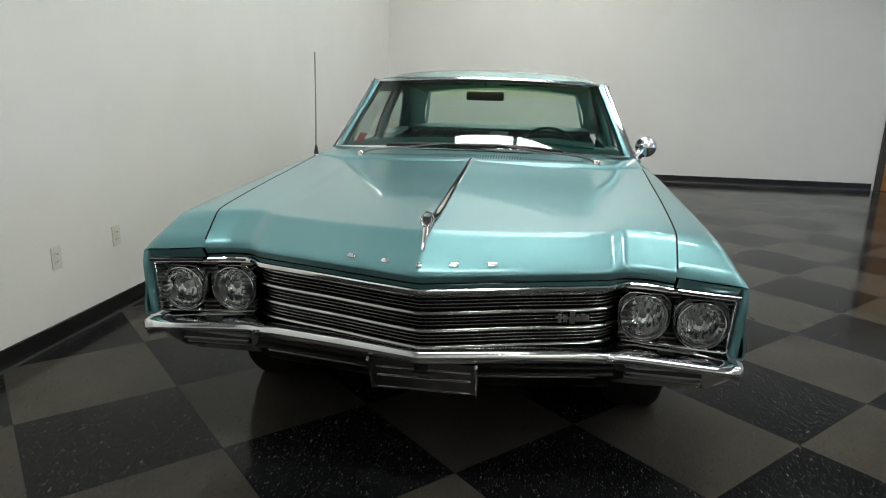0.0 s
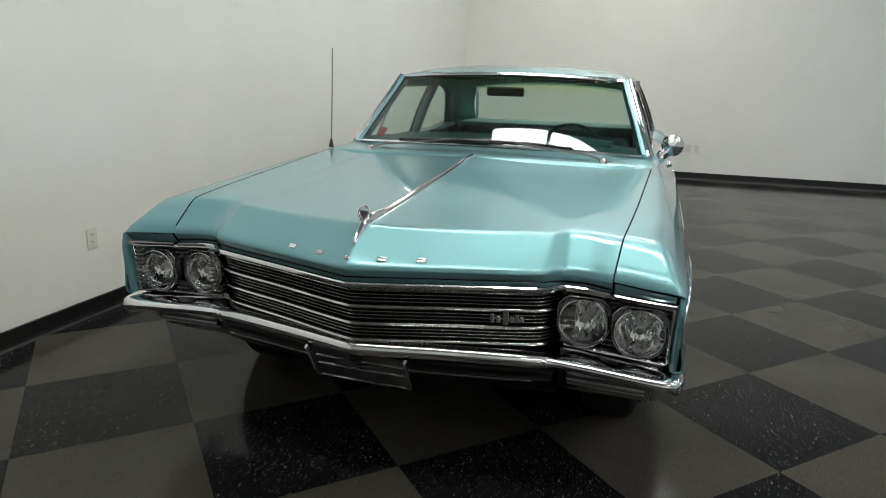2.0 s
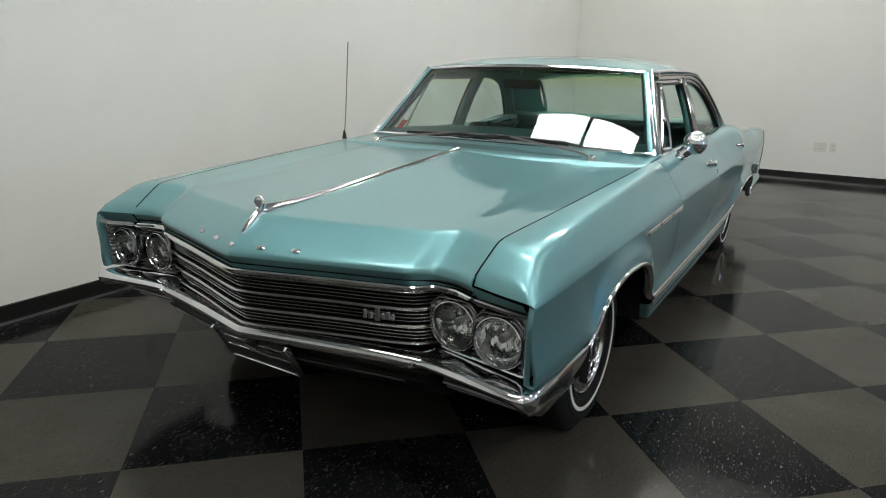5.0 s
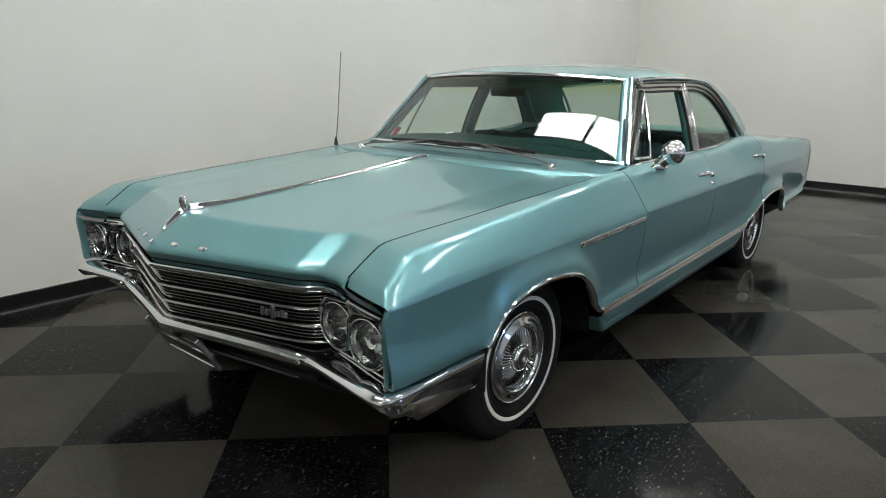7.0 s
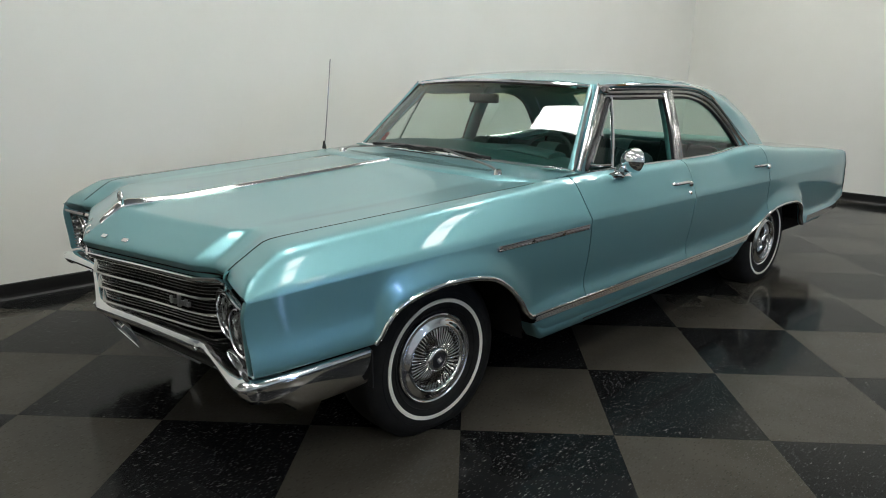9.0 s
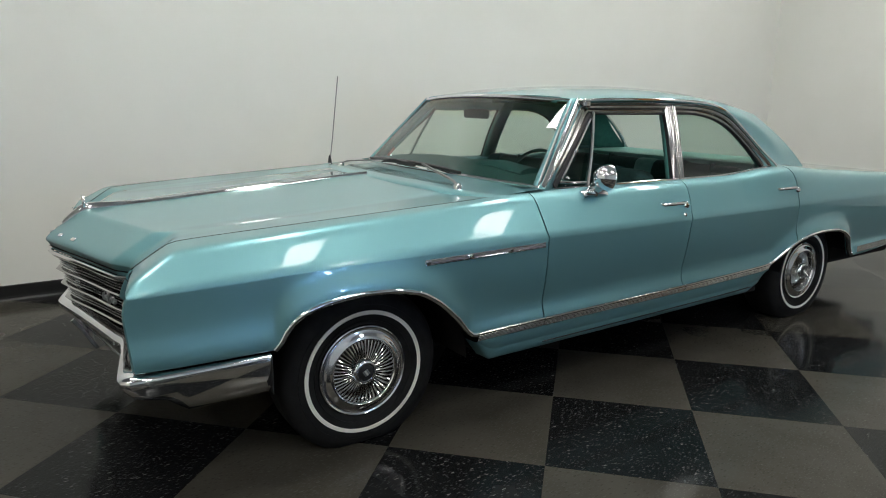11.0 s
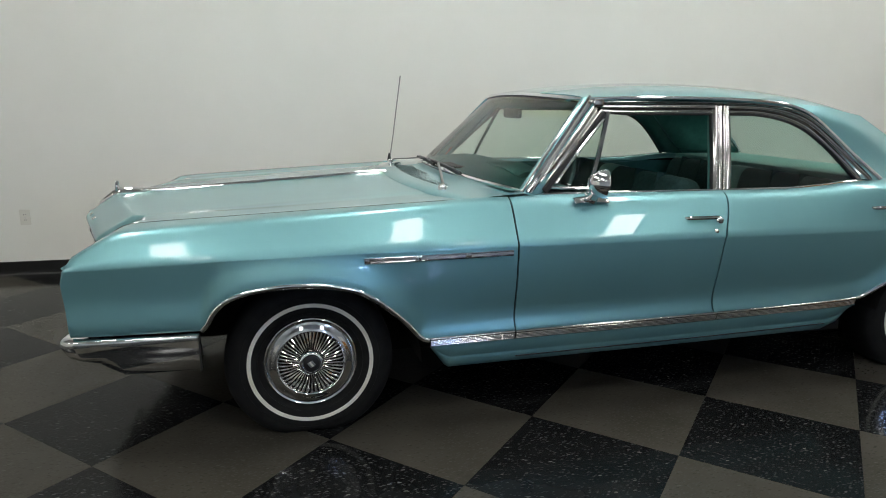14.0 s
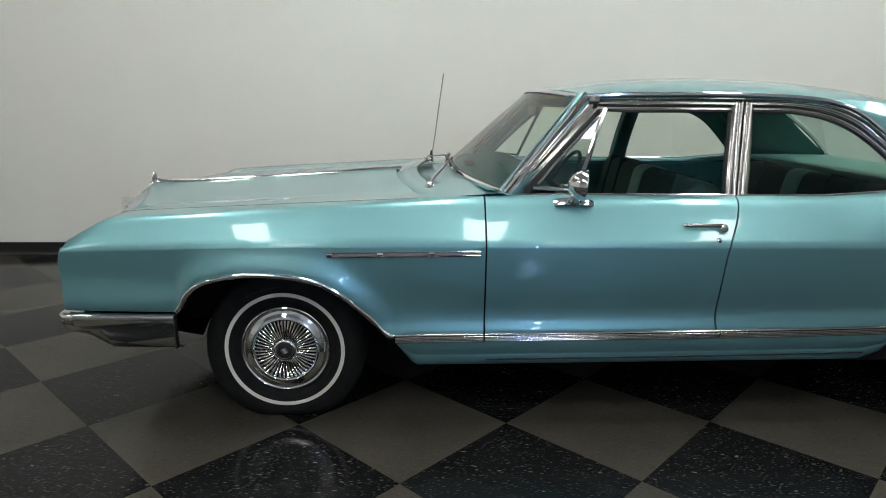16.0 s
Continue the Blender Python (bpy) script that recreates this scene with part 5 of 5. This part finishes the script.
for base, joint, ends in (((0.630, 0.612, 0.952), (0.16, 0.722, 1.000), ((0.46, 0.752, 0.990), (-0.16, 0.720, 1.004))),
                          ((-0.606, 0.600, 0.952), (-0.20, 0.716, 0.998), ((-0.50, 0.755, 0.988), (0.10, 0.712, 1.000)))):
    b, q = Vector(base), Vector(joint)
    arm = part("wiper", sweep(smoothline([base, tuple(b.lerp(q, 0.14) + Vector((0, 0.0, 0.016))), tuple(b.lerp(q, 0.55) + Vector((0, -0.004, 0.014))), tuple(q + Vector((0, -0.012, 0.014)))], 5), [(-0.0065, -0.004), (0.0065, -0.004), (0.005, 0.004), (-0.005, 0.004)]), ALLOY, car, "wiper arm at rest with a black blade")
    bm = lathe([(0.020, -0.012), (0.019, 0.006), (0.013, 0.016), (0.0, 0.018)], 18, "y")
    bmesh.ops.transform(bm, matrix=Matrix.Translation(base) @ Matrix.Rotation(math.pi / 2, 4, "X"), verts=bm.verts)
    part("wiper_pivot", bm, CHROME, arm)
    bl = [Vector(ends[0]).lerp(Vector(ends[1]), f) + Vector((0, -0.010, 0.006 * math.sin(math.pi * f) + 0.004)) for f in steps(0, 1, 8)]
    part("blade", sweep(bl, [(-0.003, -0.008), (0.003, -0.008), (0.005, 0.003), (0.0, 0.007), (-0.005, 0.003)]), SEAL, arm)
    part("blade_spine", sweep([p + Vector((0, -0.004, 0.009)) for p in bl[1:-1]], band(0.003, 0.003)), ALLOY, arm)

# ---- interior ----
def seat(name, y, depth, top, lean, label):
    s = empty(name)
    s.parent = car
    s["label"] = label
    c = block(-0.70, 0.70, y - depth, y + 0.02, 0.34, 0.58, 0.07, 4)
    part("cushion", c, CLOTH, s)
    b = block(-0.70, 0.70, -0.08, 0.08, 0.0, top - 0.50, 0.06, 4)
    bmesh.ops.transform(b, matrix=pose(0, y + 0.03, 0.50, -lean, 0, 0), verts=b.verts)
    part("backrest", b, CLOTH, s)
    for x0, x1 in ((-0.11, 0.11),):
        b = block(x0, x1, -0.086, 0.086, 0.02, top - 0.496, 0.06, 4)
        bmesh.ops.transform(b, matrix=pose(0, y + 0.03, 0.50, -lean, 0, 0), verts=b.verts)
        part("centre_panel", b, VINYL, s, "pale turquoise vinyl panel")
    for x in (-0.52, -0.32, 0.32, 0.52):
        b = block(x - 0.004, x + 0.004, -0.087, 0.087, 0.05, top - 0.497, 0.0)
        bmesh.ops.transform(b, matrix=pose(0, y + 0.03, 0.50, -lean, 0, 0), verts=b.verts)
        part("piping", b, CLOTH, s)
    return s


seat("front_seat", 1.69, 0.54, 0.985, 12, "dark green cloth bench seat with a pale centre")
seat("rear_seat", 2.53, 0.52, 0.968, 14, "dark green cloth rear bench seat")
part("parcel_shelf", block(-0.74, 0.74, 2.68, 3.20, 0.945, 0.984, 0.012), VINYL, car, "pale turquoise rear parcel shelf", smooth=False)
rr = []
for y, z in ((0.745, 0.972), (0.82, 0.984), (0.90, 1.004), (0.98, 1.022), (1.03, 1.028), (1.06, 1.022), (1.075, 1.000), (1.07, 0.94), (1.05, 0.84), (1.03, 0.66)):
    rr.append([(s * 0.83, y + 0.10 * abs(s) ** 2.4 * (1 if y < 0.9 else 0.45), z - (0.01 + max(0.0, z - 0.97) * 0.75) * s * s) for s in steps(-1, 1, 17)])
dash = part("dashboard", sheet(rr), DASH, car, "padded teal dashboard")
part("instrument_hood", sweep([(0.16, 1.02, 1.004), (0.40, 1.03, 1.016), (0.64, 1.03, 0.996)], oval(0.07, 0.024, 12)), DASH, dash)
part("speaker_grille", block(-0.14, 0.14, 0.80, 0.86, 0.984, 0.992, 0.001), SLOT, dash)
sw = empty("steering_wheel")
sw.parent = car
sw["label"] = "thin-rimmed teal steering wheel"
sw.matrix_world = pose(0.385, 1.225, 0.915, 62, 0, 0)
part("rim", sweep([(0.188 * math.cos(a), 0.188 * math.sin(a), 0) for a in steps(0, 2 * math.pi, 41)[:-1]], oval(0.009, 0.009), closed=True), WHEELTEAL, sw)
part("spoke", sweep([(-0.19, 0, 0.0), (-0.08, -0.01, -0.03), (0, -0.015, -0.035), (0.08, -0.01, -0.03), (0.19, 0, 0.0)], band(0.018, 0.005)), CHROME, sw, "bright cross spoke")
part("horn_pad", block(-0.05, 0.05, -0.045, 0.025, -0.045, -0.015, 0.012, 3), DASH, sw)
part("column", sweep([(0, 0, -0.04), (0, 0, -0.32)], oval(0.03, 0.03)), DASH, sw)
rvm = part("interior_mirror", block(-0.112, 0.112, 1.144, 1.172, 1.236, 1.288, 0.0135, 5), SEAL, car, "black-backed interior mirror on a stalk")
part("mirror_glass", block(-0.096, 0.096, 1.1722, 1.1735, 1.241, 1.285), MIRROR, rvm)
part("mirror_stalk", sweep([(0, 1.150, 1.265), (0, 1.142, 1.30), (0, 1.150, 1.345)], oval(0.006, 0.006)), CHROME, rvm)
for side in (1, -1):
    part("sun_visor", block(min(0.08 * side, 0.60 * side), max(0.08 * side, 0.60 * side), 1.20, 1.36, 1.322, 1.336, 0.006), TRIMCARD, car)
    part("window_winder", sweep([(0.772, 1.45, 0.66), (0.762, 1.49, 0.70)], band(0.006, 0.004), side=side), CHROME, car)
part("inspection_tag", sheet([[(-0.745, 0.985, 0.985), (-0.70, 0.975, 0.98)], [(-0.725, 1.02, 1.035), (-0.68, 1.01, 1.03)]]), RED, car, "small red tag inside the windscreen corner", smooth=False)

# ---- floor tiles: laid diagonally, black and grey in turn ----
P = 0.6096
DARK_ODD = 1
CX, CY = 0.972, 0.072
def tile_mesh(name, material):
    h, b = P / 2 - 0.0002, 0.0006
    bm = bmesh.new()
    rings = [[bm.verts.new((sx * q, sy * q, z)) for sx, sy in ((-1, -1), (1, -1), (1, 1), (-1, 1))] for q, z in ((h, -0.0035), (h, -0.0004), (h - b, 0.0))]
    for a, c in zip(rings, rings[1:]):
        for i in range(4):
            bm.faces.new((a[i], a[(i + 1) % 4], c[(i + 1) % 4], c[i]))
    bm.faces.new(rings[-1])
    me = bpy.data.meshes.new(name)
    bm.to_mesh(me)
    bm.free()
    me.materials.append(material)
    return me


DARK, GREY = tile_mesh("tile_black", DARKTILE), tile_mesh("tile_grey", GREYTILE)
spots = []
for i in range(-24, 25):
    for j in range(-24, 25):
        a, b = (i + 0.5) * P, (j + 0.5) * P
        x, y = CX + (a - b) * math.sqrt(0.5), CY + (a + b) * math.sqrt(0.5)
        if WX - 0.42 < x < FX + 0.42 and FY - 0.42 < y < WY + 0.42:
            spots.append((math.hypot(x - 1.3, y - 0.9), x, y, (i + j) % 2))
spots.sort()
far = {0: bmesh.new(), 1: bmesh.new()}
for k, (_, x, y, odd) in enumerate(spots):
    m = pose(x, y, 0, 0, 0, 45)
    if k < 300:
        t = new("tile", DARK if odd == DARK_ODD else GREY)
        t.parent = floor
        t.matrix_basis = m
    else:
        me = (DARK if odd == DARK_ODD else GREY).copy()
        me.transform(m)
        far[odd].from_mesh(me)
        bpy.data.meshes.remove(me)
for odd, bm in far.items():
    tagged(part("tiles", bm, DARKTILE if odd == DARK_ODD else GREYTILE, floor, smooth=False), kind="stuff")
